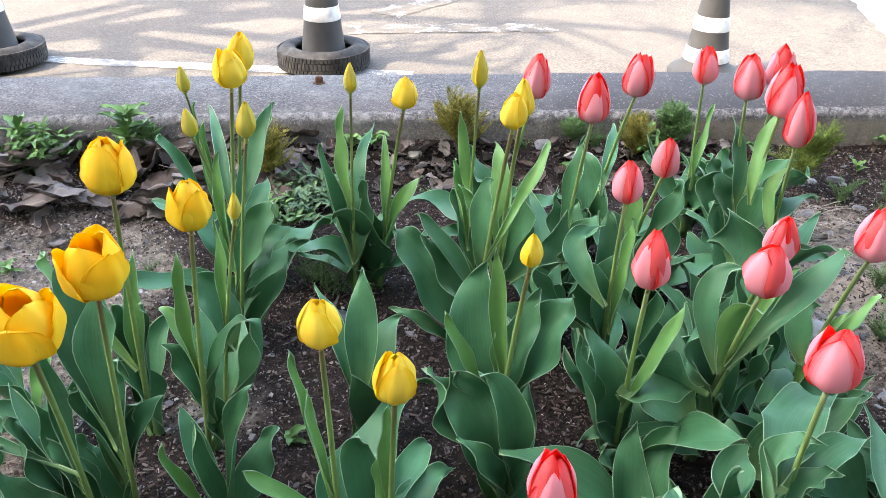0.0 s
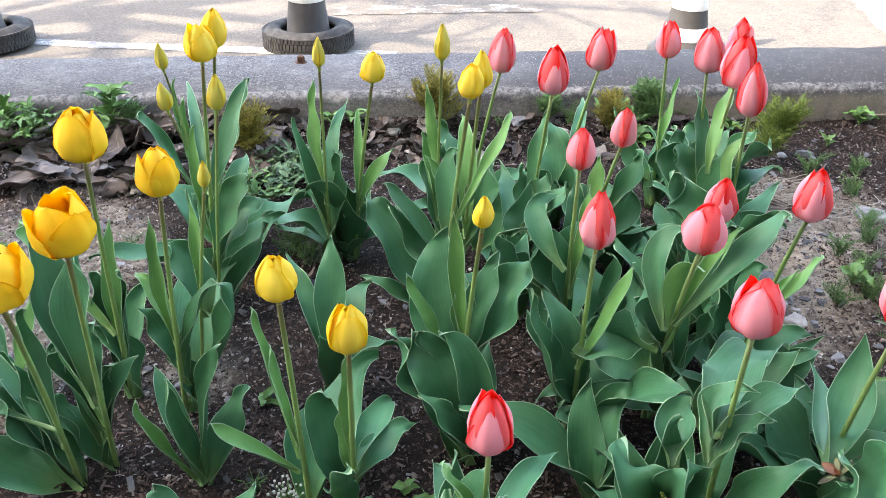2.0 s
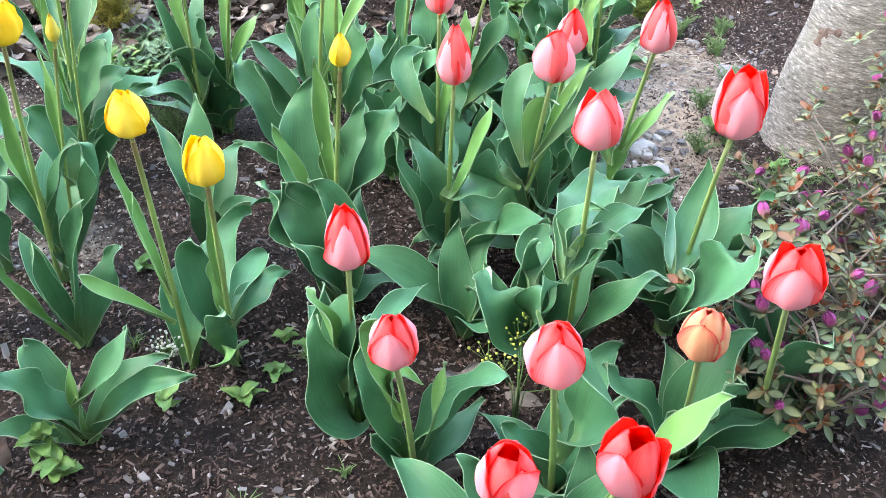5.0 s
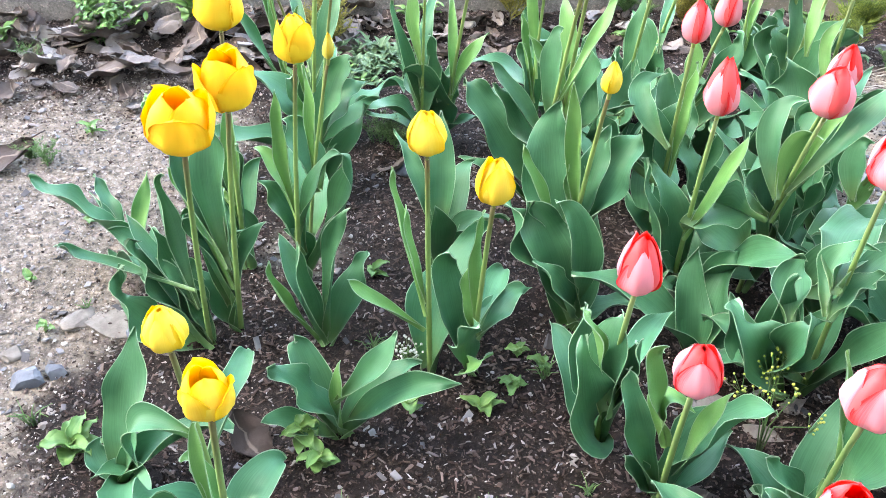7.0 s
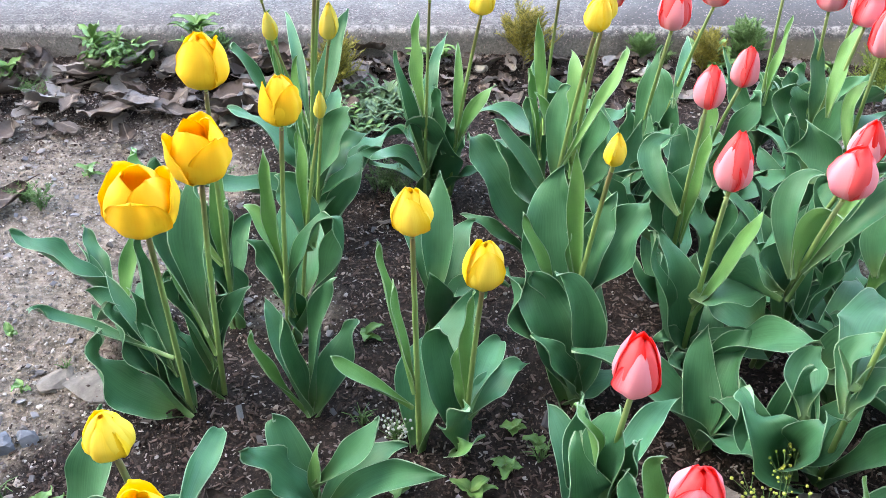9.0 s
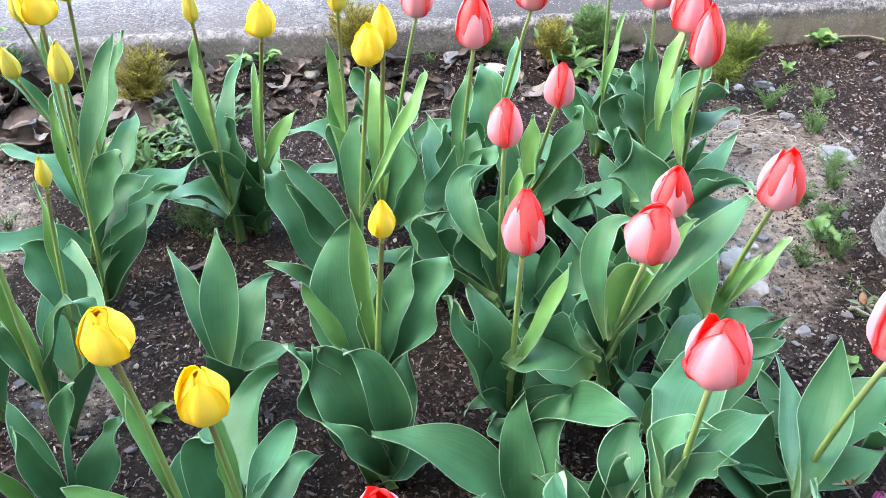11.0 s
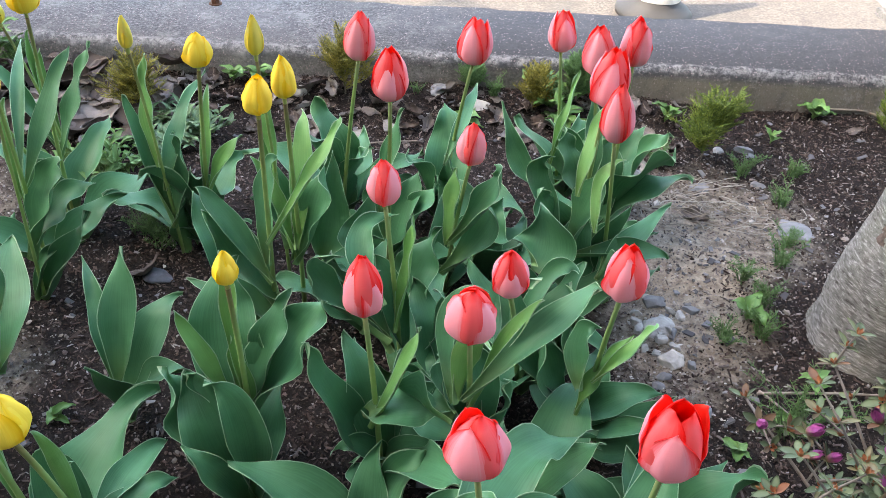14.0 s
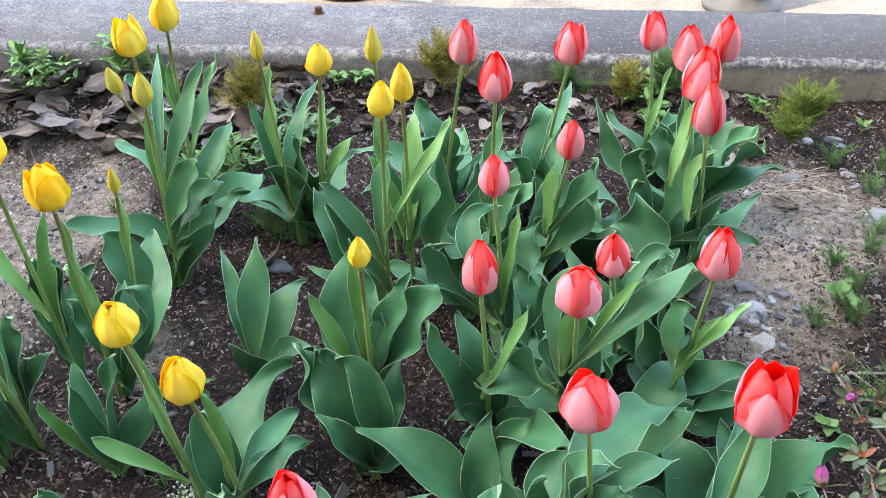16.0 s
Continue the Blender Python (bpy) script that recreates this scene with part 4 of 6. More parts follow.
tulip("red", "", (0.306, 1.678), (0.334, 1.485, 0.494), 0.086, 0.028, 0.13, -92, [(0.007, -0.111, 0.212, 0.017, -0.091, 0.351, 0.033, -0.075, 0.426, 0.017, -0.70, -0.70, 0.17), (-0.000, -0.097, 0.158, -0.017, -0.094, 0.251, -0.014, -0.087, 0.311, 0.020, 0.71, -0.70, 0.10)])
tulip("red", "", (0.381, 1.920), (0.445, 1.738, 0.458), 0.086, 0.030, 0.23, -110, [(0.021, -0.144, 0.221, 0.051, -0.025, 0.286, 0.062, 0.070, 0.308, 0.013, -0.15, -0.44, 0.89), (0.015, -0.009, -0.006, 0.033, -0.107, 0.185, 0.015, -0.113, 0.229, 0.022, -0.76, -0.65, 0.07)])
tulip("red", "", (0.650, 2.039), (0.607, 1.860, 0.449), 0.081, 0.025, 0.13, -60, [(-0.032, -0.164, 0.194, -0.007, -0.128, 0.318, 0.003, -0.107, 0.386, 0.012, -0.89, -0.45, 0.10), (0.008, -0.004, -0.006, -0.004, -0.145, 0.204, -0.015, -0.142, 0.229, 0.030, -0.84, -0.55, 0.03)])
tulip("red", "", (0.763, 1.972), (0.739, 1.787, 0.464), 0.091, 0.029, 0.18, -50, [])
tulip("red", "", (0.725, 1.910), (0.674, 1.761, 0.449), 0.092, 0.031, 0.13, -110, [(-0.034, -0.148, 0.201, -0.039, -0.115, 0.317, -0.051, -0.079, 0.393, 0.019, 0.41, -0.90, 0.16), (-0.037, -0.137, 0.158, -0.076, -0.122, 0.257, -0.091, -0.090, 0.311, 0.025, 0.55, -0.78, 0.30), (-0.138, -0.100, 0.175, -0.180, -0.080, 0.231, -0.220, -0.050, 0.335, 0.024, 0.30, -0.90, 0.20)])
tulip("red", "", (0.677, 1.720), (0.676, 1.551, 0.490), 0.099, 0.031, 0.18, -95, [(-0.019, -0.161, 0.311, 0.002, -0.114, 0.426, 0.028, -0.098, 0.479, 0.015, -0.80, -0.54, 0.26), (-0.015, -0.130, 0.156, 0.105, -0.140, 0.195, 0.164, -0.128, 0.177, 0.021, -0.00, -0.43, 0.90), (-0.007, 0.002, -0.006, -0.064, -0.115, 0.211, -0.092, -0.132, 0.300, 0.052, 0.87, -0.46, 0.16), (-0.032, -0.126, 0.162, -0.095, -0.092, 0.299, -0.068, -0.099, 0.351, 0.025, 0.60, -0.78, 0.18), (-0.016, -0.131, 0.170, 0.009, -0.130, 0.285, 0.020, -0.131, 0.340, 0.033, -0.86, -0.46, 0.21), (-0.000, -0.120, 0.074, -0.006, -0.100, 0.164, 0.006, -0.080, 0.252, 0.036, -0.30, -0.90, 0.30)])
tulip("red", "", (0.744, 1.684), (0.694, 1.491, 0.457), 0.098, 0.025, 0.08, -120, [(-0.030, -0.144, 0.147, 0.040, -0.067, 0.211, 0.103, 0.014, 0.230, 0.019, -0.09, -0.33, 0.94), (-0.030, -0.147, 0.150, -0.008, -0.255, 0.278, 0.002, -0.368, 0.341, 0.017, 0.17, 0.69, 0.70), (-0.050, -0.166, 0.266, -0.049, -0.120, 0.351, -0.013, -0.106, 0.382, 0.012, -0.76, -0.58, 0.29), (-0.044, -0.020, 0.145, 0.020, -0.030, 0.184, 0.082, -0.030, 0.192, 0.022, -0.10, -0.50, 0.85), (-0.056, -0.060, 0.131, -0.016, -0.070, 0.199, 0.018, -0.070, 0.274, 0.018, -0.30, -0.80, 0.40)])
tulip("red", "", (0.424, 1.654), (0.468, 1.481, 0.397), 0.075, 0.024, 0.08, -35, [(0.021, -0.133, 0.210, 0.090, -0.127, 0.327, 0.082, -0.109, 0.365, 0.024, -0.77, -0.51, 0.39), (0.009, -0.107, 0.121, 0.087, -0.112, 0.247, 0.050, -0.104, 0.290, 0.027, -0.81, -0.53, 0.24), (0.012, -0.119, 0.195, 0.016, -0.106, 0.301, 0.017, -0.099, 0.347, 0.015, -0.72, -0.68, 0.15), (0.060, -0.100, 0.153, 0.072, -0.020, 0.162, 0.103, 0.030, 0.216, 0.048, 0.00, -0.85, 0.50)])
tulip("red", "", (0.378, 1.397), (0.368, 1.240, 0.458), 0.067, 0.023, 0.08, -30, [(-0.014, -0.083, 0.136, -0.141, -0.074, 0.258, -0.083, -0.097, 0.317, 0.026, 0.89, -0.36, 0.28), (-0.001, -0.009, -0.006, -0.052, -0.098, 0.076, -0.076, -0.059, 0.121, 0.021, 0.64, -0.49, 0.59), (0.009, -0.007, -0.006, -0.015, -0.042, 0.212, -0.044, -0.043, 0.289, 0.020, 0.46, -0.87, 0.19), (-0.014, -0.108, 0.240, -0.069, -0.034, 0.313, -0.015, 0.015, 0.331, 0.020, -0.01, -0.59, 0.81), (0.001, -0.086, 0.170, 0.019, -0.074, 0.323, 0.020, -0.078, 0.396, 0.013, -0.78, -0.61, 0.12), (-0.014, -0.076, 0.112, -0.064, -0.056, 0.229, -0.034, -0.068, 0.273, 0.027, 0.68, -0.72, 0.12), (0.009, -0.005, -0.006, 0.076, -0.076, 0.202, 0.057, -0.089, 0.268, 0.018, -0.89, -0.41, 0.21), (-0.011, 0.000, 0.147, 0.020, 0.020, 0.218, 0.054, 0.030, 0.306, 0.036, -0.40, -0.70, 0.50), (-0.082, 0.060, 0.226, -0.089, 0.080, 0.247, -0.071, 0.100, 0.318, 0.032, 0.20, -0.90, 0.30)])
tulip("red", "", (0.382, 1.165), (0.378, 1.038, 0.428), 0.085, 0.024, -0.02, -140, [(0.009, -0.005, -0.006, -0.024, -0.011, 0.187, -0.064, 0.018, 0.269, 0.027, 0.32, -0.87, 0.37), (-0.003, -0.067, 0.168, 0.042, -0.079, 0.303, 0.060, -0.088, 0.385, 0.015, -0.90, -0.34, 0.27), (-0.009, -0.071, 0.192, 0.051, -0.077, 0.230, 0.104, -0.074, 0.229, 0.030, -0.23, -0.36, 0.90), (0.009, -0.003, -0.006, -0.023, -0.044, 0.103, -0.069, -0.056, 0.092, 0.019, 0.62, -0.34, 0.71), (0.009, -0.001, -0.006, 0.080, -0.134, 0.176, 0.138, -0.226, 0.250, 0.031, -0.74, 0.19, 0.65), (0.001, -0.010, -0.006, -0.014, -0.087, 0.073, -0.033, -0.066, 0.094, 0.035, 0.91, -0.14, 0.40), (-0.009, -0.004, -0.006, -0.067, -0.061, 0.214, -0.094, -0.083, 0.331, 0.030, 0.95, -0.21, 0.21), (-0.002, -0.009, -0.006, 0.059, -0.059, 0.104, 0.122, -0.087, 0.103, 0.032, -0.43, -0.23, 0.87)])
tulip("red", "", (0.590, 1.394), (0.549, 1.068, 0.463), 0.069, 0.022, 0.08, -85, [(0.008, -0.015, -0.006, 0.058, -0.109, 0.215, 0.045, -0.104, 0.319, 0.026, -0.92, -0.35, 0.19), (0.008, -0.012, -0.006, 0.082, -0.110, 0.206, 0.055, -0.112, 0.271, 0.024, -0.93, -0.26, 0.27), (-0.025, -0.133, 0.205, 0.026, -0.082, 0.313, 0.065, -0.076, 0.322, 0.018, -0.51, -0.48, 0.71), (0.008, -0.009, -0.006, 0.042, -0.080, 0.194, 0.044, -0.085, 0.276, 0.025, -0.84, -0.49, 0.22), (0.094, -0.100, -0.006, 0.040, -0.050, 0.051, 0.060, 0.000, 0.134, 0.028, 0.50, -0.80, 0.30), (-0.000, 0.000, 0.261, 0.014, 0.040, 0.297, -0.001, 0.060, 0.349, 0.045, 0.00, -0.85, 0.50)])
tulip("red", "", (0.516, 1.204), (0.509, 0.983, 0.458), 0.071, 0.028, 0.18, -30, [(-0.004, -0.081, 0.113, 0.011, -0.069, 0.255, -0.024, -0.067, 0.315, 0.022, 0.50, -0.86, 0.12), (-0.010, -0.088, 0.151, -0.032, -0.063, 0.291, -0.022, -0.072, 0.352, 0.044, 0.71, -0.70, 0.10), (-0.005, -0.078, 0.109, -0.023, -0.057, 0.234, -0.056, -0.057, 0.280, 0.018, 0.60, -0.75, 0.27), (-0.018, -0.147, 0.280, -0.032, -0.096, 0.391, 0.009, -0.086, 0.421, 0.019, -0.72, -0.56, 0.41), (0.009, -0.016, -0.006, 0.048, -0.110, 0.235, 0.045, -0.154, 0.336, 0.020, -0.96, 0.16, 0.22), (-0.007, -0.119, 0.218, 0.048, -0.109, 0.376, 0.078, -0.117, 0.442, 0.014, -0.86, -0.35, 0.37), (-0.015, -0.148, 0.284, -0.008, -0.145, 0.376, 0.020, -0.167, 0.397, 0.015, -0.10, 0.98, 0.15), (-0.022, -0.126, 0.228, -0.083, -0.098, 0.232, -0.042, -0.065, 0.194, 0.036, 0.36, 0.58, 0.73), (-0.008, -0.154, 0.292, 0.114, -0.108, 0.430, 0.139, -0.101, 0.448, 0.017, -0.57, -0.38, 0.73), (-0.013, -0.030, 0.089, -0.073, -0.020, 0.142, -0.130, 0.000, 0.142, 0.036, 0.00, -0.70, 0.70)])
tulip("red", "", (0.697, 1.311), (0.687, 1.103, 0.448), 0.079, 0.027, 0.03, -100, [(-0.024, -0.114, 0.199, -0.031, -0.091, 0.280, -0.009, -0.093, 0.299, 0.020, -0.80, -0.54, 0.28), (-0.010, -0.132, 0.231, 0.044, -0.132, 0.319, 0.061, -0.115, 0.338, 0.010, -0.84, -0.27, 0.47), (-0.004, -0.000, -0.006, 0.041, -0.043, 0.116, 0.123, -0.017, 0.117, 0.027, -0.12, -0.38, 0.92), (0.005, -0.008, -0.006, 0.049, -0.116, 0.128, 0.096, -0.119, 0.156, 0.017, -0.65, -0.20, 0.73), (-0.017, -0.090, 0.119, 0.001, -0.102, 0.228, 0.037, -0.103, 0.304, 0.013, -0.90, -0.35, 0.27), (-0.007, -0.012, -0.006, -0.131, -0.058, 0.259, -0.101, -0.079, 0.370, 0.024, 0.77, -0.61, 0.19), (-0.007, -0.000, -0.006, -0.080, -0.067, 0.194, -0.076, -0.078, 0.271, 0.029, 0.77, -0.61, 0.16), (0.013, -0.020, -0.006, 0.068, -0.020, 0.042, 0.144, -0.020, 0.119, 0.030, -0.20, -0.60, 0.75), (0.014, -0.030, -0.006, 0.071, -0.060, 0.045, 0.120, -0.060, 0.112, 0.030, -0.20, -0.60, 0.75)])
tulip("red", "", (0.564, 0.927), (0.533, 0.794, 0.456), 0.075, 0.029, 0.18, -112, [(-0.035, -0.103, 0.273, 0.019, 0.038, 0.286, 0.120, 0.126, 0.249, 0.032, 0.13, 0.04, 0.99), (-0.027, -0.097, 0.238, 0.034, -0.050, 0.291, 0.089, -0.023, 0.297, 0.021, -0.42, -0.38, 0.83), (-0.043, -0.108, 0.238, -0.026, -0.056, 0.302, 0.011, -0.075, 0.330, 0.019, -0.90, -0.28, 0.33), (-0.042, -0.122, 0.238, 0.005, -0.083, 0.278, 0.030, -0.096, 0.301, 0.016, -0.87, -0.15, 0.48), (0.008, -0.004, -0.006, 0.034, -0.118, 0.207, 0.110, -0.092, 0.224, 0.024, -0.71, -0.32, 0.63), (0.007, 0.120, 0.096, 0.059, 0.100, 0.191, 0.119, 0.080, 0.291, 0.042, -0.30, -0.50, 0.80)])
tulip("red", "", (0.228, 0.798), (0.233, 0.676, 0.375), 0.080, 0.025, 0.18, -95, [(0.010, -0.005, -0.006, -0.025, -0.086, 0.248, -0.052, -0.076, 0.309, 0.015, 0.98, -0.09, 0.16), (0.003, -0.086, 0.150, 0.051, 0.021, 0.185, 0.103, 0.099, 0.172, 0.018, -0.07, -0.30, 0.95), (0.002, -0.008, -0.006, -0.031, -0.102, 0.163, -0.044, -0.073, 0.264, 0.038, 0.76, -0.64, 0.16), (0.000, -0.081, 0.137, -0.001, -0.075, 0.259, 0.008, -0.053, 0.285, 0.031, -0.87, -0.48, 0.07), (0.011, -0.005, -0.006, 0.023, -0.086, 0.221, 0.025, -0.098, 0.280, 0.020, -0.89, -0.44, 0.14), (0.004, 0.000, 0.074, -0.036, -0.020, 0.166, -0.036, 0.000, 0.259, 0.030, 0.30, -0.80, 0.40)])
tulip("red", "", (0.742, 0.982), (0.715, 0.830, 0.449), 0.087, 0.031, 0.43, -97, [(-0.052, -0.117, 0.189, 0.014, -0.009, 0.234, 0.029, 0.035, 0.311, 0.029, -0.38, -0.76, 0.53), (-0.054, -0.115, 0.189, 0.015, 0.066, 0.146, 0.034, 0.196, 0.146, 0.016, -0.09, 0.04, 1.00), (0.007, -0.006, -0.006, -0.076, -0.249, 0.277, -0.022, -0.087, 0.198, 0.018, -0.98, -0.18, 0.10), (0.008, -0.005, -0.006, -0.053, -0.282, 0.324, 0.041, -0.192, 0.293, 0.042, -0.86, -0.04, 0.51)])
tulip("red", "", (0.826, 0.763), (0.686, 0.543, 0.417), 0.072, 0.029, 0.23, -108, [])
tulip("red", "", (0.310, 0.692), (0.284, 0.539, 0.352), 0.067, 0.025, 0.13, -95, [(-0.008, -0.001, -0.006, -0.057, -0.015, 0.181, -0.067, 0.001, 0.241, 0.019, 0.23, -0.85, 0.48), (0.008, -0.003, -0.006, 0.028, -0.041, 0.177, 0.030, -0.111, 0.312, 0.015, -0.97, -0.16, 0.20), (-0.017, -0.059, 0.166, -0.032, -0.059, 0.248, 0.008, -0.062, 0.230, 0.014, -0.19, -0.24, 0.95), (-0.008, 0.002, -0.006, -0.044, -0.021, 0.073, -0.061, -0.019, 0.101, 0.017, 0.73, -0.50, 0.46), (-0.017, -0.059, 0.166, -0.054, -0.073, 0.307, -0.042, -0.081, 0.349, 0.012, 0.52, -0.83, 0.21)])
tulip("red", "", (0.495, 0.644), (0.439, 0.487, 0.374), 0.073, 0.029, 0.23, -85, [(-0.016, -0.057, 0.186, -0.052, -0.091, 0.353, -0.066, -0.095, 0.410, 0.007, 0.52, -0.83, 0.19), (-0.007, -0.046, 0.116, 0.028, -0.056, 0.254, -0.037, -0.097, 0.357, 0.033, -0.92, -0.38, 0.04)])
tulip("red", "pale", (0.682, 0.693), (0.582, 0.490, 0.398), 0.059, 0.023, 0.28, -130, [])
tulip("red", "", (0.396, 0.471), (0.376, 0.352, 0.366), 0.062, 0.026, 0.38, -60, [(-0.010, -0.010, 0.100, -0.034, -0.038, 0.276, -0.057, -0.040, 0.330, 0.017, 0.66, -0.70, 0.27)])
tulip("red", "", (0.492, 0.512), (0.486, 0.373, 0.349), 0.077, 0.028, 0.48, -130, [(-0.002, -0.092, 0.252, 0.054, -0.110, 0.389, 0.075, -0.133, 0.452, 0.014, -0.91, 0.04, 0.41)])
tulip("yellow", "", (-0.280, 0.580), (-0.249, 0.480, 0.429), 0.047, 0.021, 0.10, -90, [(0.006, -0.023, 0.178, 0.004, 0.125, 0.187, -0.010, 0.202, 0.157, 0.017, 0.09, 0.20, 0.98), (0.004, -0.038, 0.224, -0.072, -0.022, 0.232, -0.087, -0.031, 0.161, 0.018, -0.50, -0.16, 0.85)])
tulip("yellow", "", (-0.240, 0.488), (-0.176, 0.385, 0.438), 0.049, 0.022, 0.55, -120, [(-0.011, 0.011, 0.079, 0.023, 0.076, 0.137, 0.043, 0.125, 0.121, 0.025, 0.13, -0.14, 0.98), (-0.012, 0.010, 0.084, -0.022, 0.014, 0.220, -0.032, -0.001, 0.250, 0.016, 0.99, -0.01, 0.13), (0.002, -0.013, 0.138, -0.013, 0.007, 0.261, -0.008, 0.008, 0.306, 0.009, -0.25, -0.95, 0.18)])
leaf_clump((-0.227, 0.986), [(0.006, 0.005, -0.006, 0.024, 0.013, 0.183, 0.059, -0.005, 0.277, 0.021, -0.67, -0.72, 0.16), (-0.007, -0.005, -0.006, -0.053, 0.041, 0.120, -0.082, 0.074, 0.173, 0.018, 0.50, -0.69, 0.52), (0.008, 0.003, -0.006, 0.050, 0.039, 0.106, 0.069, 0.066, 0.151, 0.023, -0.29, -0.81, 0.51), (-0.007, -0.002, -0.006, -0.029, -0.014, 0.137, -0.023, -0.019, 0.222, 0.022, 0.97, -0.24, 0.04), (-0.008, -0.004, -0.006, -0.064, -0.030, 0.127, -0.068, -0.039, 0.198, 0.012, 0.97, -0.08, 0.24)])
leaf_clump((-0.059, 1.210), [(0.008, -0.004, -0.006, 0.024, -0.065, 0.132, 0.013, -0.106, 0.210, 0.021, -0.19, 0.92, 0.34), (0.011, -0.021, 0.094, 0.011, 0.035, 0.234, 0.011, 0.072, 0.303, 0.023, 0.02, -0.91, 0.42), (0.008, 0.004, -0.006, 0.028, 0.073, 0.132, 0.066, 0.135, 0.167, 0.031, -0.06, -0.68, 0.73), (0.003, -0.020, 0.093, -0.036, 0.044, 0.190, -0.085, 0.111, 0.244, 0.016, 0.28, -0.66, 0.70)])
leaf_clump((-0.163, 0.771), [(-0.008, -0.003, -0.006, -0.053, 0.037, 0.123, -0.065, 0.046, 0.146, 0.023, 0.50, -0.73, 0.46), (0.008, 0.003, -0.006, -0.046, -0.018, 0.113, -0.085, -0.040, 0.170, 0.027, 0.92, 0.06, 0.38), (0.008, 0.002, -0.006, 0.062, 0.029, 0.086, 0.123, 0.057, 0.109, 0.025, -0.27, -0.54, 0.80), (0.008, 0.003, -0.006, 0.103, -0.023, 0.117, 0.187, -0.056, 0.176, 0.029, -0.62, -0.30, 0.73), (-0.008, -0.004, -0.006, -0.068, -0.028, 0.055, -0.101, -0.053, 0.075, 0.018, 0.75, 0.04, 0.66), (0.007, 0.001, -0.006, 0.004, -0.003, 0.101, 0.015, -0.009, 0.164, 0.011, -0.62, -0.78, 0.08), (0.004, -0.006, 0.076, 0.079, -0.006, 0.175, 0.095, -0.001, 0.217, 0.017, -0.65, -0.53, 0.54)])
leaf_clump((-0.659, 1.213), [(-0.002, -0.001, -0.006, -0.071, 0.079, 0.067, -0.112, 0.129, 0.109, 0.017, 0.72, -0.66, 0.24), (0.007, 0.004, -0.006, 0.011, 0.055, 0.073, 0.022, 0.088, 0.143, 0.016, -0.10, -0.93, 0.35), (0.002, 0.004, -0.006, -0.052, 0.043, 0.047, -0.102, 0.079, 0.097, 0.015, 0.98, -0.04, 0.21)])
leaf_clump((0.188, 1.063), [(0.009, 0.000, -0.006, -0.041, 0.019, 0.161, -0.079, 0.046, 0.225, 0.045, 0.41, -0.78, 0.47), (0.009, -0.001, -0.006, 0.011, -0.000, 0.191, -0.034, -0.007, 0.261, 0.026, 0.42, -0.89, 0.18), (0.009, 0.001, -0.006, -0.019, -0.042, 0.114, -0.064, -0.041, 0.170, 0.023, 0.86, -0.36, 0.36)])
leaf_clump((0.524, 0.922), [(-0.039, -0.080, 0.201, -0.030, -0.011, 0.229, -0.004, 0.018, 0.250, 0.027, -0.19, -0.71, 0.68), (-0.005, -0.008, -0.006, -0.089, -0.099, 0.181, -0.107, -0.006, 0.183, 0.037, 0.46, -0.71, 0.52), (-0.008, 0.004, -0.006, -0.045, -0.045, 0.195, -0.033, -0.047, 0.266, 0.024, 0.36, -0.93, 0.02), (-0.008, 0.003, -0.006, -0.044, -0.134, 0.214, -0.012, -0.115, 0.239, 0.025, -0.96, -0.18, 0.22), (-0.050, -0.020, 0.056, -0.073, 0.000, 0.105, -0.099, 0.020, 0.179, 0.030, 0.00, -0.90, 0.40), (-0.023, 0.000, 0.064, -0.018, 0.020, 0.138, 0.002, 0.030, 0.223, 0.030, -0.20, -0.80, 0.50), (0.007, 0.000, 0.043, 0.032, 0.000, 0.116, 0.081, 0.000, 0.208, 0.032, -0.30, -0.60, 0.70)])
leaf_clump((-0.463, 0.665), [(-0.000, -0.009, -0.006, -0.041, 0.016, 0.025, -0.041, 0.034, 0.045, 0.017, 0.54, -0.65, 0.54), (0.008, -0.003, -0.006, 0.002, -0.001, 0.022, -0.028, -0.036, 0.036, 0.021, 0.63, 0.52, 0.57)])
leaf_clump((-0.104, 1.729), [])
for _x, _y in ((0.47, 1.30), (0.62, 1.53), (0.29, 1.50), (0.63, 1.10), (0.51, 1.70), (0.80, 1.04), (0.40, 0.99)):
    leaf_clump((_x, _y), [])

# ---- stones, chips and litter on the soil ----
k = Mat("mulch", 0.9)
_c = k.ramp(k.island(), (0.0, (0.012, 0.008, 0.006)), (0.3, (0.045, 0.030, 0.025)), (0.65, (0.098, 0.067, 0.056)), (0.88, (0.16, 0.128, 0.115)), (0.95, (0.24, 0.215, 0.205)), (1.0, (0.38, 0.36, 0.345)))
k.put("Base Color", k.mix(k.math("MULTIPLY", k.noise(260, 3), 0.4), _c, (0.03, 0.02, 0.016)))
MULCH = k.m
k = Mat("gravel", 0.85)
_c = k.ramp(k.island(), (0.0, (0.07, 0.064, 0.06)), (0.25, (0.19, 0.175, 0.165)), (0.55, (0.33, 0.27, 0.225)), (0.85, (0.38, 0.345, 0.31)), (1.0, (0.58, 0.56, 0.53)))
k.put("Base Color", k.mix(k.math("MULTIPLY", k.noise(300, 3), 0.4), _c, (0.15, 0.13, 0.12)))
GRAVEL = k.m
k = Mat("slate", 0.8)
k.put("Base Color", k.mix(k.math("MULTIPLY", k.noise(200, 4), 0.5), k.ramp(k.island(), (0.0, (0.06, 0.06, 0.066)), (0.6, (0.14, 0.14, 0.15)), (1.0, (0.28, 0.28, 0.29))), (0.08, 0.07, 0.065)))
SLATE = k.m


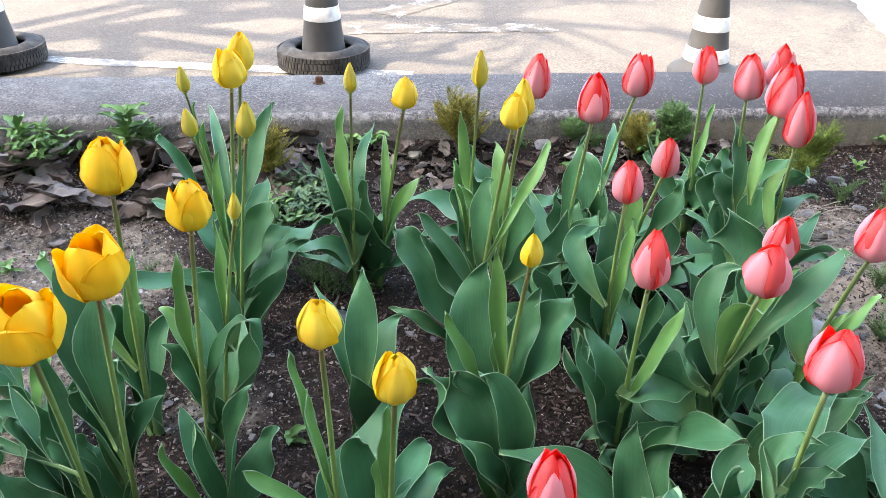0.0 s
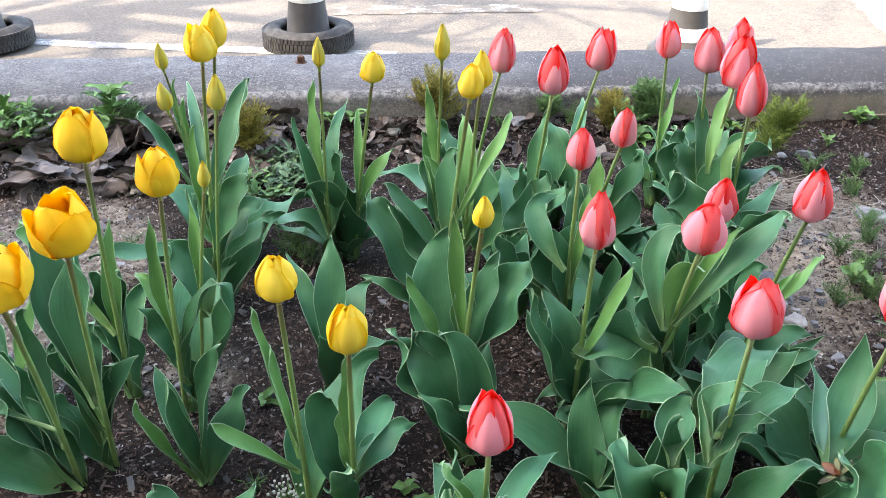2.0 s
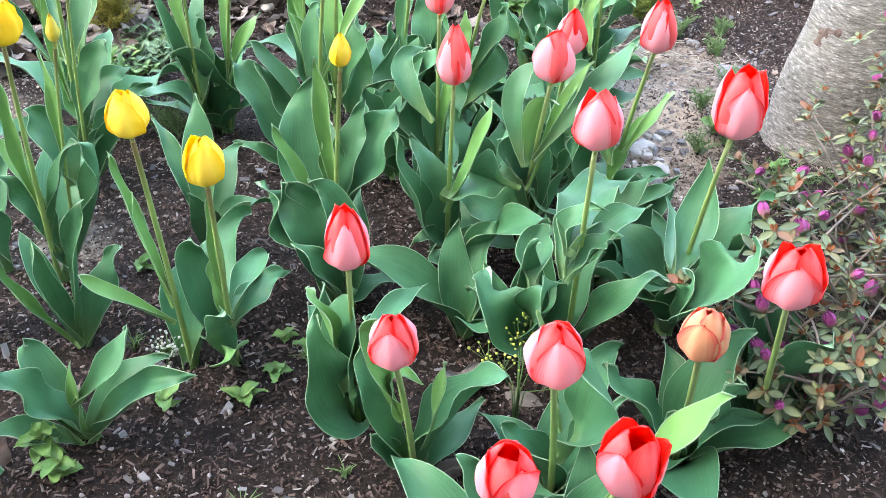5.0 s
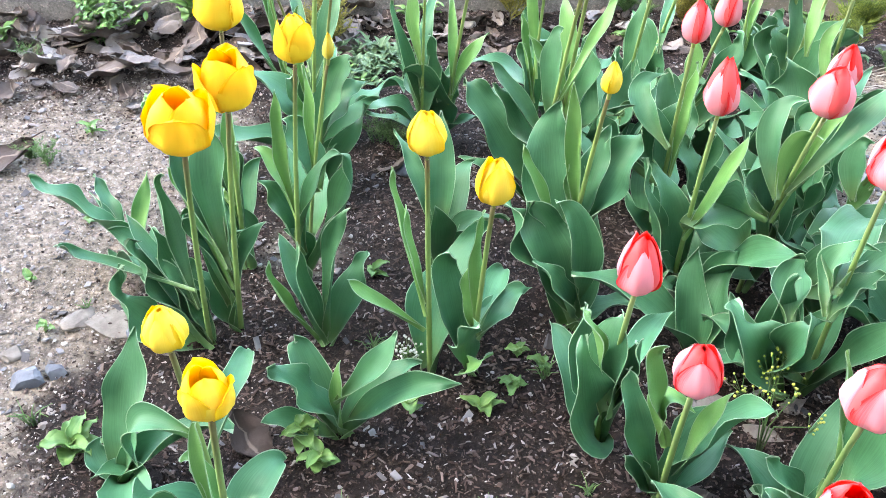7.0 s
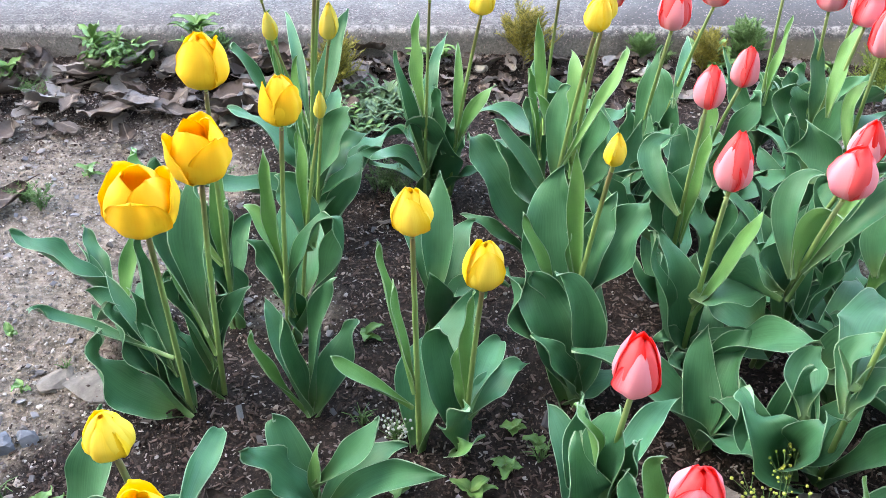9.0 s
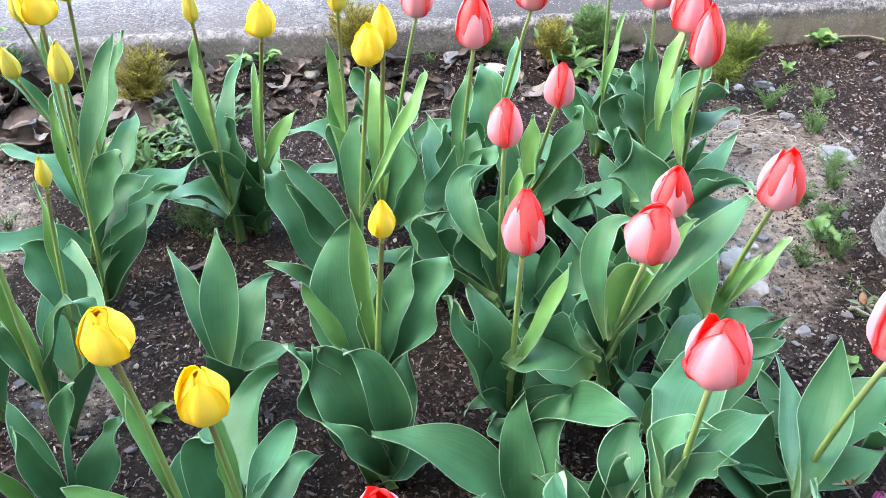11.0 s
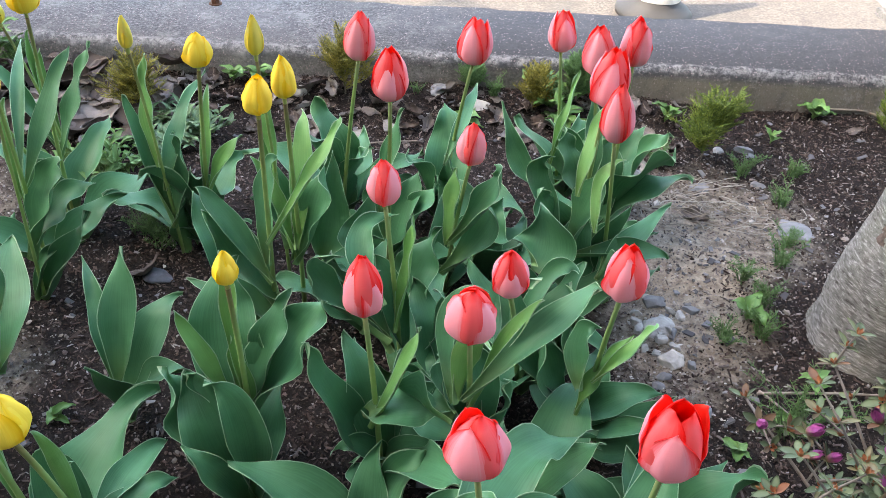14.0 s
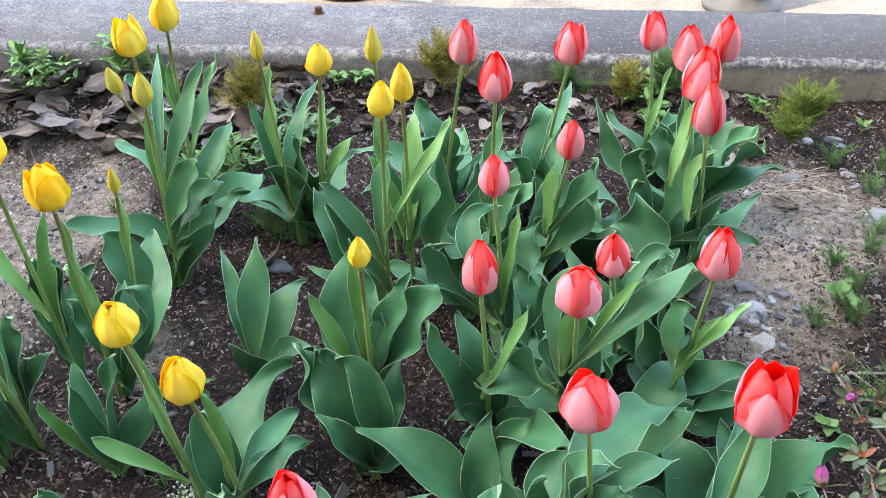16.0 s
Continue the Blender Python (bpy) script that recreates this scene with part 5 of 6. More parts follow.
def stone_material(name, a, b):
    k = Mat(name, 0.85)
    n = k.noise(45, 5, 0.65)
    k.put("Base Color", k.mix(k.ramp(n, (0.3, 0.0), (0.7, 1.0)), a, b)).bump(k.noise(120, 4, 0.7), 0.6, 0.003)
    return k.m


PALE_STONE = stone_material("pale_stone", (0.145, 0.148, 0.156), (0.235, 0.238, 0.248))
BLUE_STONE = stone_material("blue_grey_stone", (0.075, 0.085, 0.105), (0.14, 0.155, 0.18))
SLAB = stone_material("sunken_mortar", (0.105, 0.095, 0.083), (0.20, 0.185, 0.165))
LUMP = stone_material("old_mortar", (0.27, 0.262, 0.245), (0.46, 0.45, 0.43))


def scatter(name, mat, count, solid, size, where, label, category, seed, squash=(1, 1, 1), sink=0.2):
    """Many loose bits joined into one mesh; where(x, y) gives the odds of a bit there."""
    r = np.random.RandomState(seed)
    base, faces = solid
    base = np.array(base, float)
    verts, polys, made = [], [], 0
    while made < count:
        x, y = r.uniform(-1.9, 2.0), r.uniform(0.05, 2.76)
        if y > kerb_front(x) + 0.02:
            continue
        fade = min(1.0, (x + 1.95) / 0.4, (2.05 - x) / 0.4, y / 0.3)
        if r.rand() > where(x, y) * fade ** 2:
            continue
        s = r.uniform(*size) * (0.6 + 0.8 * r.rand() ** 2)
        m = np.array(Euler((r.normal(0, 0.35), r.normal(0, 0.35), r.uniform(0, 6.28))).to_matrix())
        p = base * (1 + r.uniform(-0.45, 0.45, base.shape)) * np.array(squash) * np.array([1, r.uniform(0.6, 1.2), r.uniform(0.6, 1.3)]) * s
        p = p @ m.T
        p += (x, y, soil_height(x, y) + s * sink * squash[2] + 0.001)
        polys.extend([[i + len(base) * made for i in f] for f in faces])
        verts.append(p)
        made += 1
    me = bpy.data.meshes.new(name)
    me.from_pydata(np.concatenate(verts).tolist(), [], polys)
    me.materials.append(mat)
    return tagged(new(name, me), label, category, kind="stuff")


BOX = ([(x, y, z) for z in (-0.5, 0.5) for x, y in ((-0.5, -0.5), (0.5, -0.5), (0.5, 0.5), (-0.5, 0.5))], [(3, 2, 1, 0), (4, 5, 6, 7), (0, 1, 5, 4), (1, 2, 6, 5), (2, 3, 7, 6), (3, 0, 4, 7)])
_b = bmesh.new()
bmesh.ops.create_icosphere(_b, subdivisions=1, radius=0.5)
_b.verts.index_update()
OCTA = ([(0.5, 0, 0), (0, 0.5, 0), (-0.5, 0, 0), (0, -0.5, 0), (0, 0, 0.5), (0, 0, -0.5)], [(0, 1, 4), (1, 2, 4), (2, 3, 4), (3, 0, 4), (1, 0, 5), (2, 1, 5), (3, 2, 5), (0, 3, 5)])
ICO = ([tuple(v.co) for v in _b.verts], [[v.index for v in f.verts] for f in _b.faces])
_b.free()
DARK = lambda x, y: 1.0 - 0.96 * sand_at(x, y)
scatter("bark_mulch", MULCH, 66000, BOX, (0.005, 0.013), DARK, "dark brown shredded bark mulch strewn on the soil", "mulch", 5, (1, 0.26, 0.11), 1.2)
scatter("soil_crumbs", MULCH, 52000, ICO, (0.003, 0.008), DARK, "dark crumbly lumps of garden soil", "soil", 6, (1.1, 0.9, 0.75), 0.15)
scatter("fine_soil", MULCH, 60000, OCTA, (0.0015, 0.0045), DARK, "fine dark grains of soil and grit", "soil", 16, (1.1, 0.9, 0.8), 0.2)
scatter("gravel", GRAVEL, 40000, OCTA, (0.002, 0.007), lambda x, y: 0.02 + 0.98 * sand_at(x, y), "mixed grey and tan gravel lying on sandy soil", "gravel", 7, (1.1, 0.95, 0.75), 0.2)
scatter("pebbles", GRAVEL, 2600, ICO, (0.006, 0.014), lambda x, y: 0.05 + 0.95 * sand_at(x, y), "small rounded pebbles in the gravelly soil", "gravel", 17, (1, 0.85, 0.65), 0.2)
scatter("slate_chips", SLATE, 1500, BOX, (0.008, 0.020), lambda x, y: 0.5 + 0.5 * sand_at(x, y), "flat grey stone chips among the gravel", "gravel", 8, (1, 0.65, 0.16), 0.8)


def stone(x, y, sx, sy, sz, mat, label, turn=0.0, seed=1):
    bm = bmesh.new()
    bmesh.ops.create_icosphere(bm, subdivisions=3, radius=1.0)
    r = random.Random(seed)
    cuts = [(Vector((r.uniform(-1, 1), r.uniform(-1, 1), r.uniform(-0.2, 1))).normalized(), r.uniform(0.45, 0.8)) for _ in range(11)] + [(Vector((r.uniform(-0.2, 0.2), r.uniform(-0.2, 0.2), 1)).normalized(), 0.5)]
    for v in bm.verts:
        for n, d in cuts:
            v.co -= n * max(0.0, v.co.dot(n) - d)
        q = v.co.copy()
        v.co *= 1.35 + 0.12 * noise.noise(q * 1.3 + Vector((seed * 7.1, 0, 0))) + 0.08 * noise.noise(q * 4 + Vector((0, seed * 3.3, 0)))
        v.co.x, v.co.y, v.co.z = v.co.x * sx, v.co.y * sy, max(v.co.z, -0.5) * sz
    ob = link("stone", bm, mat, smooth=False)
    ob.matrix_world = pose(x, y, soil_height(x, y) + sz * 0.35, 0, 0, turn)
    tagged(ob, label, "stone", "stones on the bed")


stone(1.213, 2.029, 0.054, 0.038, 0.011, PALE_STONE, "flat pale grey stone lying on gravelly soil", -35, 1)
stone(1.156, 2.406, 0.024, 0.015, 0.012, PALE_STONE, "small pale blue-grey stone by a conifer seedling", 15, 2)
stone(1.084, 2.387, 0.014, 0.012, 0.010, LUMP, "small rounded pale pebble on soil", 0, 3)
stone(1.163, 2.227, 0.016, 0.012, 0.010, PALE_STONE, "small rounded pale pebble on soil", 0, 4)
stone(0.886, 1.530, 0.026, 0.021, 0.014, LUMP, "crumbling lump of pale old mortar", 20, 5)
stone(0.860, 1.618, 0.030, 0.025, 0.012, LUMP, "crumbling lump of pale old mortar", 70, 6)
stone(0.853, 1.690, 0.024, 0.020, 0.014, PALE_STONE, "small broken pale grey stone", 10, 7)
stone(0.849, 2.221, 0.020, 0.015, 0.014, PALE_STONE, "small broken pale grey stone", 40, 8)
stone(0.812, 2.165, 0.022, 0.014, 0.012, LUMP, "small broken whitish stone", 10, 9)
stone(1.009, 2.197, 0.030, 0.022, 0.008, PALE_STONE, "thin flat stone chip on dry straw", 60, 10)
stone(0.767, 2.039, 0.022, 0.016, 0.010, PALE_STONE, "small broken pale grey stone", 110, 11)
stone(-0.710, 0.861, 0.026, 0.022, 0.020, BLUE_STONE, "rounded blue-grey pebble on gravel", 0, 12)
stone(-0.669, 0.877, 0.018, 0.015, 0.014, BLUE_STONE, "rounded blue-grey pebble on gravel", 0, 13)
stone(-0.605, 1.015, 0.070, 0.042, 0.006, SLAB, "broken slab of pale mortar sunk in the soil", 25, 14)
stone(-0.685, 1.022, 0.034, 0.026, 0.006, SLAB, "broken slab of pale mortar sunk in the soil", 80, 15)
stone(-0.764, 0.916, 0.022, 0.014, 0.009, SLAB, "small broken pale grey stone", 30, 16)
stone(-0.566, 0.972, 0.016, 0.013, 0.012, BLUE_STONE, "rounded blue-grey pebble on gravel", 30, 20)
stone(-0.156, 1.597, 0.030, 0.020, 0.012, BLUE_STONE, "flat slate-grey stone on mulch", -10, 17)
stone(-0.074, 2.420, 0.022, 0.018, 0.018, LUMP, "jagged white stone by the kerb", 30, 18)
stone(0.414, 2.465, 0.036, 0.026, 0.014, LUMP, "pale flat stone among dead leaves", 10, 19)
stone(0.314, 2.505, 0.030, 0.022, 0.012, PALE_STONE, "pale flat stone among dead leaves", 60, 21)
stone(0.480, 0.826, 0.026, 0.013, 0.007, SLAB, "pale weathered chip of stone on mulch", -30, 22)

_q = random.Random(77)
for _i in range(22):
    stone(0.874 + _q.gauss(0, 0.035), 1.597 + _q.gauss(0, 0.09), _q.uniform(0.007, 0.017), _q.uniform(0.006, 0.014), _q.uniform(0.006, 0.011), (LUMP, LUMP, PALE_STONE)[_i % 3], "small angular bit of pale broken mortar", _q.uniform(0, 180), 30 + _i)

k = Mat("dead_leaf", 0.8)
_c = k.ramp(k.rand(), (0.0, (0.06, 0.046, 0.039)), (0.35, (0.14, 0.113, 0.099)), (0.7, (0.24, 0.212, 0.196)), (1.0, (0.40, 0.375, 0.355)))
_u, _v = k.uv()
_c = k.mix(k.math("MULTIPLY", k.noise(9, 5, 0.8), 0.7), _c, (0.035, 0.022, 0.016))
_rib = k.ramp(k.math("ABSOLUTE", k.math("SUBTRACT", _u, 0.5)), (0.02, 1.0), (0.05, 0.0))
_c = k.mix(k.math("MULTIPLY", _rib, 0.5), _c, (0.30, 0.25, 0.20))
k.put("Base Color", _c).bump(k.noise(14, 6, 0.75), 0.8, 0.004)
DEAD = k.m


def dead_leaf_mesh(seed):
    r = random.Random(seed)
    bm = bmesh.new()
    length, width = 1.0, r.uniform(0.24, 0.40)
    bend, roll, ph = r.uniform(-1.6, 1.8), r.uniform(0.5, 2.2) * r.choice((-1, 1, 1)), r.uniform(0, 6)
    off = Vector((seed * 3.7, 1.3, 0.2))
    grid = []
    for i in range(12):
        s = i / 11
        w = width * (math.sin(math.pi * min(max(s, 0.03), 0.97)) ** 0.8) + 0.01
        a = bend * (s - 0.5)
        row = []
        for j in range(9):
            e = -1 + 2 * j / 8
            q = roll * e * 0.7
            lift = (1 - math.cos(q)) * w / max(abs(roll * 0.7), 0.2) * (1 if roll > 0 else -1)
            x = math.sin(q) * w / (roll * 0.7)
            row.append(Vector(((s - 0.5) * length * math.cos(a * 0.5), x + 0.02 * math.sin(9 * s + ph), lift + math.sin(a) * (s - 0.5) * 0.6 + 0.03 * math.sin(7 * s + ph + 2 * e))))
            row[-1] += Vector((noise.noise(row[-1] * 4 + off), noise.noise(row[-1] * 5 - off), noise.noise(row[-1] * 3.5 + off * 2))) * 0.11
            row[-1].z += 0.075 * noise.noise(Vector((s * 7, e * 3.3, seed * 5.1)))
        grid.append(row)
    shell(bm, grid, 0.006, rim_mat=0)
    tube(bm, [grid[0][4], grid[0][4] + Vector((-0.12, 0.02, 0.01)), grid[0][4] + Vector((-0.22, 0.06, 0.03))], [0.012, 0.01, 0.008], 5)
    me = bpy.data.meshes.new("dead_leaf")
    bm.normal_update()
    bm.to_mesh(me)
    bm.free()
    me.materials.append(DEAD)
    me.polygons.foreach_set("use_smooth", [True] * len(me.polygons))
    return me


DEAD_LEAVES = [dead_leaf_mesh(i) for i in range(12)]
_r = random.Random(23)


def dead_leaf(x, y, size, lift=0.0):
    ob = new("dead_leaf", _r.choice(DEAD_LEAVES))
    ob.matrix_world = pose(x, y, soil_height(x, y) + size * 0.10 + lift, _r.uniform(-25, 25), _r.uniform(-25, 25), _r.uniform(0, 360)) @ Matrix.Diagonal((size, size, size, 1))
    tagged(ob, "curled dry brown leaf lying on the soil", "dead leaf", "fallen leaves")


for _ in range(150):
    _x = _r.uniform(-1.75, -0.40)
    dead_leaf(_x, kerb_front(_x) - 0.03 - abs(_r.gauss(0, 0.19)), _r.uniform(0.06, 0.17), _r.uniform(0, 0.03))
for _ in range(200):
    _x = _r.uniform(-0.45, 1.0)
    dead_leaf(_x, kerb_front(_x) - 0.03 - abs(_r.gauss(0, 0.16)), _r.uniform(0.03, 0.085))
for _ in range(12):
    dead_leaf(_r.uniform(-1.3, -0.75), _r.uniform(1.7, 2.1), _r.uniform(0.04, 0.10))
for _x, _y, _q in ((-0.302, 0.743, 0.10), (0.395, 0.853, 0.09), (0.371, 0.694, 0.08), (-0.185, 1.596, 0.09), (-1.093, 1.548, 0.16), (0.017, 2.372, 0.06), (0.536, 0.883, 0.05), (1.327, 2.610, 0.05), (1.482, 2.556, 0.05)):
    dead_leaf(_x, _y, _q)

# ---- seedlings and weeds ----
def needle_material(name, a, b):
    k = Mat(name, 0.6)
    k.put("Base Color", k.mix(k.island(), a, b))
    return k.m


CONIFER = needle_material("conifer_green", (0.055, 0.100, 0.016), (0.20, 0.26, 0.045))
CONIFER_OLD = needle_material("conifer_bronze", (0.10, 0.100, 0.018), (0.31, 0.28, 0.055))
FERNY = needle_material("ferny_green", (0.06, 0.14, 0.04), (0.14, 0.25, 0.09))
k = Mat("twig", 0.85)
k.put("Base Color", k.mix(k.noise(70, 4), (0.16, 0.125, 0.10), (0.34, 0.30, 0.26)))
TWIG = k.m


def spray(bm, a, d, length, thick, r, depth):
    """A flat twiglet that forks again and again."""
    n = 4
    pts, p, way = [a], a, d.copy()
    for i in range(n):
        way = (way + Vector((r.uniform(-0.2, 0.2), r.uniform(-0.2, 0.2), r.uniform(-0.05, 0.2)))).normalized()
        p = p + way * (length / n)
        pts.append(p)
    tube(bm, pts, [thick * (1 - 0.7 * i / n) for i in range(n + 1)], 4)
    if depth:
        for i in range(1, n + 1):
            for sgn in (-1, 1):
                side = way.cross(Vector((r.uniform(-0.3, 0.3), r.uniform(-0.3, 0.3), 1))).normalized() * sgn
                spray(bm, pts[i], (way * 0.8 + side * 0.75).normalized(), length * r.uniform(0.35, 0.5), thick * 0.85, r, depth - 1)


def conifer(x, y, height, spread, mat, seed, lean=(0, 0)):
    r = random.Random(seed)
    y = min(y, kerb_front(x) - 0.6 * spread)
    thing = empty("conifer_seedling", (x, y, soil_height(x, y)), "small bushy conifer seedling with yellow-green scaly sprays by the kerb", "seedling", "conifer seedlings")
    bm = bmesh.new()
    top = Vector((lean[0], lean[1], height * 0.8))
    tube(bm, [Vector((0, 0, -0.01)), top * 0.5, top], [0.003, 0.0022, 0.001], 6)
    part("stem", bm, TWIG, thing)
    bm = bmesh.new()
    for i in range(44):
        t = 0.10 + 0.8 * r.random()
        a = r.uniform(0, 6.28)
        d = Vector((math.cos(a), math.sin(a), r.uniform(0.5, 1.5))).normalized()
        spray(bm, top * t, d, spread * r.uniform(0.7, 1.15) * (1.0 - 0.45 * t), 0.0021, r, 2)
    part("foliage", bm, mat, thing)


conifer(-0.480, 2.265, 0.17, 0.090, CONIFER_OLD, 1, (0.02, 0))
conifer(0.056, 2.444, 0.17, 0.095, CONIFER_OLD, 2)
conifer(0.576, 2.472, 0.12, 0.070, CONIFER_OLD, 3)
conifer(0.697, 2.532, 0.13, 0.075, FERNY, 4)
conifer(1.030, 2.341, 0.19, 0.095, CONIFER, 5, (0.03, 0.01))
conifer(1.582, 2.557, 0.12, 0.070, CONIFER, 6)
conifer(0.404, 2.542, 0.08, 0.050, FERNY, 7)
conifer(-0.856, 2.475, 0.07, 0.050, FERNY, 8)


def weed(x, y, height, leaves, leaf, width, seed, label="small broad-leaved green weed on the soil", upright=0.6, group="broad-leaved weeds", mat=None):
    r = random.Random(seed)
    y = min(y, kerb_front(x) - 0.7 * leaf)
    thing = empty("weed", (x, y, soil_height(x, y)), label, "weed", group)
    bm = bmesh.new()
    tube(bm, [Vector((0, 0, -0.01)), Vector((r.uniform(-0.1, 0.1) * height, 0, height * 0.5)), Vector((0, 0, height))], [0.0018, 0.0014, 0.0009], 6)
    part("stem", bm, WEED, thing)
    for i in range(leaves):
        a = i * 2.4 + r.uniform(-0.4, 0.4)
        z0 = height * (0.15 + 0.85 * i / max(leaves - 1, 1))
        ln = leaf * r.uniform(0.7, 1.15)
        up = upright * r.uniform(0.3, 1.3)
        bm = bmesh.new()
        leaf_mesh(bm, Vector((0, 0, z0)), Vector((math.cos(a) * ln, math.sin(a) * ln, z0 + ln * up)), Vector((0, 0, 1)), width * r.uniform(0.8, 1.2), 9, 7, r.random(), 0.3)
        part("leaf", bm, (mat or WEED, mat or WEED), thing)
    return thing


weed(-0.905, 2.473, 0.12, 18, 0.075, 0.015, 1, "bushy green weed with pointed leaves by the kerb")
weed(-1.213, 2.420, 0.08, 11, 0.07, 0.014, 3)
weed(-1.445, 2.234, 0.04, 6, 0.06, 0.016, 4)
weed(-0.259, 2.436, 0.03, 6, 0.05, 0.013, 8, upright=0.3)
weed(-0.191, 2.482, 0.03, 6, 0.05, 0.013, 9, upright=0.3)
weed(1.040, 1.665, 0.025, 4, 0.05, 0.014, 10, upright=0.5)
weed(1.378, 2.669, 0.03, 6, 0.055, 0.015, 11, upright=0.4)
weed(1.237, 2.470, 0.02, 4, 0.03, 0.007, 12, upright=1.0)
weed(0.950, 2.507, 0.03, 5, 0.05, 0.012, 13)
weed(0.664, 2.431, 0.04, 9, 0.07, 0.013, 14, upright=0.2)
weed(0.403, 2.377, 0.03, 6, 0.05, 0.011, 15, upright=0.2)
weed(1.135, 1.489, 0.02, 5, 0.035, 0.009, 16, upright=0.2)
weed(1.061, 1.372, 0.02, 5, 0.03, 0.008, 17, upright=0.2)
weed(0.961, 1.292, 0.02, 5, 0.03, 0.009, 31, upright=0.2)
weed(-0.209, 0.737, 0.05, 9, 0.032, 0.011, 18, "low leafy green weed with rounded leaves", 0.3)
weed(-0.180, 0.705, 0.03, 8, 0.032, 0.011, 19, "low leafy green weed with rounded leaves", 0.3)
weed(0.051, 0.845, 0.012, 4, 0.036, 0.011, 20, upright=0.3)
weed(0.096, 0.898, 0.012, 5, 0.028, 0.009, 21, upright=0.2)
weed(0.146, 0.942, 0.012, 5, 0.024, 0.007, 22, upright=0.3)
weed(0.104, 0.979, 0.012, 5, 0.022, 0.007, 23, upright=0.2)
weed(-0.065, 0.836, 0.02, 4, 0.03, 0.009, 24, upright=0.2)
weed(-0.554, 0.700, 0.03, 8, 0.055, 0.014, 25, "grey-green lobed weed on gravelly soil", 0.3)
weed(-0.803, 1.334, 0.01, 4, 0.022, 0.008, 26, upright=0.2)
weed(-0.966, 1.726, 0.02, 6, 0.035, 0.008, 27, upright=0.2)
weed(-0.171, 1.186, 0.012, 4, 0.03, 0.009, 28, upright=0.3)
weed(-0.734, 0.981, 0.015, 3, 0.02, 0.006, 29)
weed(-0.833, 1.125, 0.01, 3, 0.022, 0.007, 30)


def bushy_weed(x, y, height, spread, stems, leaf, seed, mat):
    """A leafy weed with many small leaves along its spreading stems."""
    r = random.Random(seed)
    y = min(y, kerb_front(x) - 0.8 * spread)
    thing = empty("bushy_weed", (x, y, soil_height(x, y)), "dense bushy green weed with many small leaves", "weed", "bushy weeds")
    foliage = bmesh.new()
    for i in range(stems):
        a, q = i * 2.4 + r.uniform(-0.3, 0.3), spread * math.sqrt((i + 0.5) / stems)
        end = Vector((math.cos(a) * q, math.sin(a) * q, height * r.uniform(0.6, 1.0) * (1.1 - 0.5 * q / spread)))
        mid = Vector((end.x * 0.4, end.y * 0.4, end.z * 0.7))
        bm = bmesh.new()
        tube(bm, [bezier(Vector((0, 0, -0.005)), mid, end, k / 5) for k in range(6)], [0.0013 - 0.00015 * k for k in range(6)], 5)
        part("stem", bm, mat, thing)
        for k in range(11):
            p = bezier(Vector((0, 0, 0)), mid, end, 0.25 + 0.075 * k)
            w, ln = r.uniform(0, 6.28), leaf * r.uniform(0.6, 1.2)
            tip = p + Vector((math.cos(w), math.sin(w), r.uniform(-0.1, 0.9))) * ln
            leaf_mesh(foliage, p, tip, Vector((0, 0, 1)), ln * r.uniform(0.14, 0.24), 5, 5, r.random(), 0.2)
    tagged(part("foliage", foliage, (mat, mat), thing), kind="stuff")


GREY_WEED = leaf_material("grey_green_weed_leaf", (0.075, 0.15, 0.07), (0.14, 0.235, 0.12), 8.0)
bushy_weed(-0.407, 1.930, 0.12, 0.13, 16, 0.032, 51, WEED)
bushy_weed(-0.342, 2.069, 0.06, 0.10, 12, 0.034, 52, GREY_WEED)
bushy_weed(-0.285, 2.177, 0.05, 0.11, 12, 0.036, 53, GREY_WEED)
bushy_weed(-0.383, 2.237, 0.06, 0.08, 10, 0.032, 54, GREY_WEED)
bushy_weed(-1.131, 2.327, 0.11, 0.12, 16, 0.034, 55, WEED)
bushy_weed(0.625, 2.496, 0.09, 0.09, 12, 0.030, 56, WEED)


def tuft(x, y, height, blades, seed, name="grass_tuft", label="small tuft of fine green grass on the soil", feather=0):
    r = random.Random(seed)
    bm = bmesh.new()
    for _ in range(blades):
        a, l = r.uniform(0, 6.28), height * r.uniform(0.6, 1.1)
        o = Vector((r.gauss(0, 0.05) * height * 2, r.gauss(0, 0.05) * height * 2, -0.003))
        d = Vector((math.cos(a), math.sin(a), 0)) * l * r.uniform(0.2, 0.9)
        pts = [o, o + d * 0.4 + Vector((0, 0, l * 0.6)), o + d + Vector((0, 0, l * 0.8))]
        tube(bm, pts, [0.0011, 0.0009, 0.0003], 4)
        for q in range(feather):
            b = bezier(pts[0], pts[1], pts[2], (q + 1) / (feather + 1))
            for _ in range(4):
                w = Vector((r.uniform(-1, 1), r.uniform(-1, 1), r.uniform(0.2, 1))).normalized()
                tube(bm, [b, b + w * 0.012], [0.0007, 0.0003], 3)
    ob = link(name, bm, FERNY)
    ob.location = (x, y, soil_height(x, y))
    tagged(ob, label, "grass", "grass tufts")


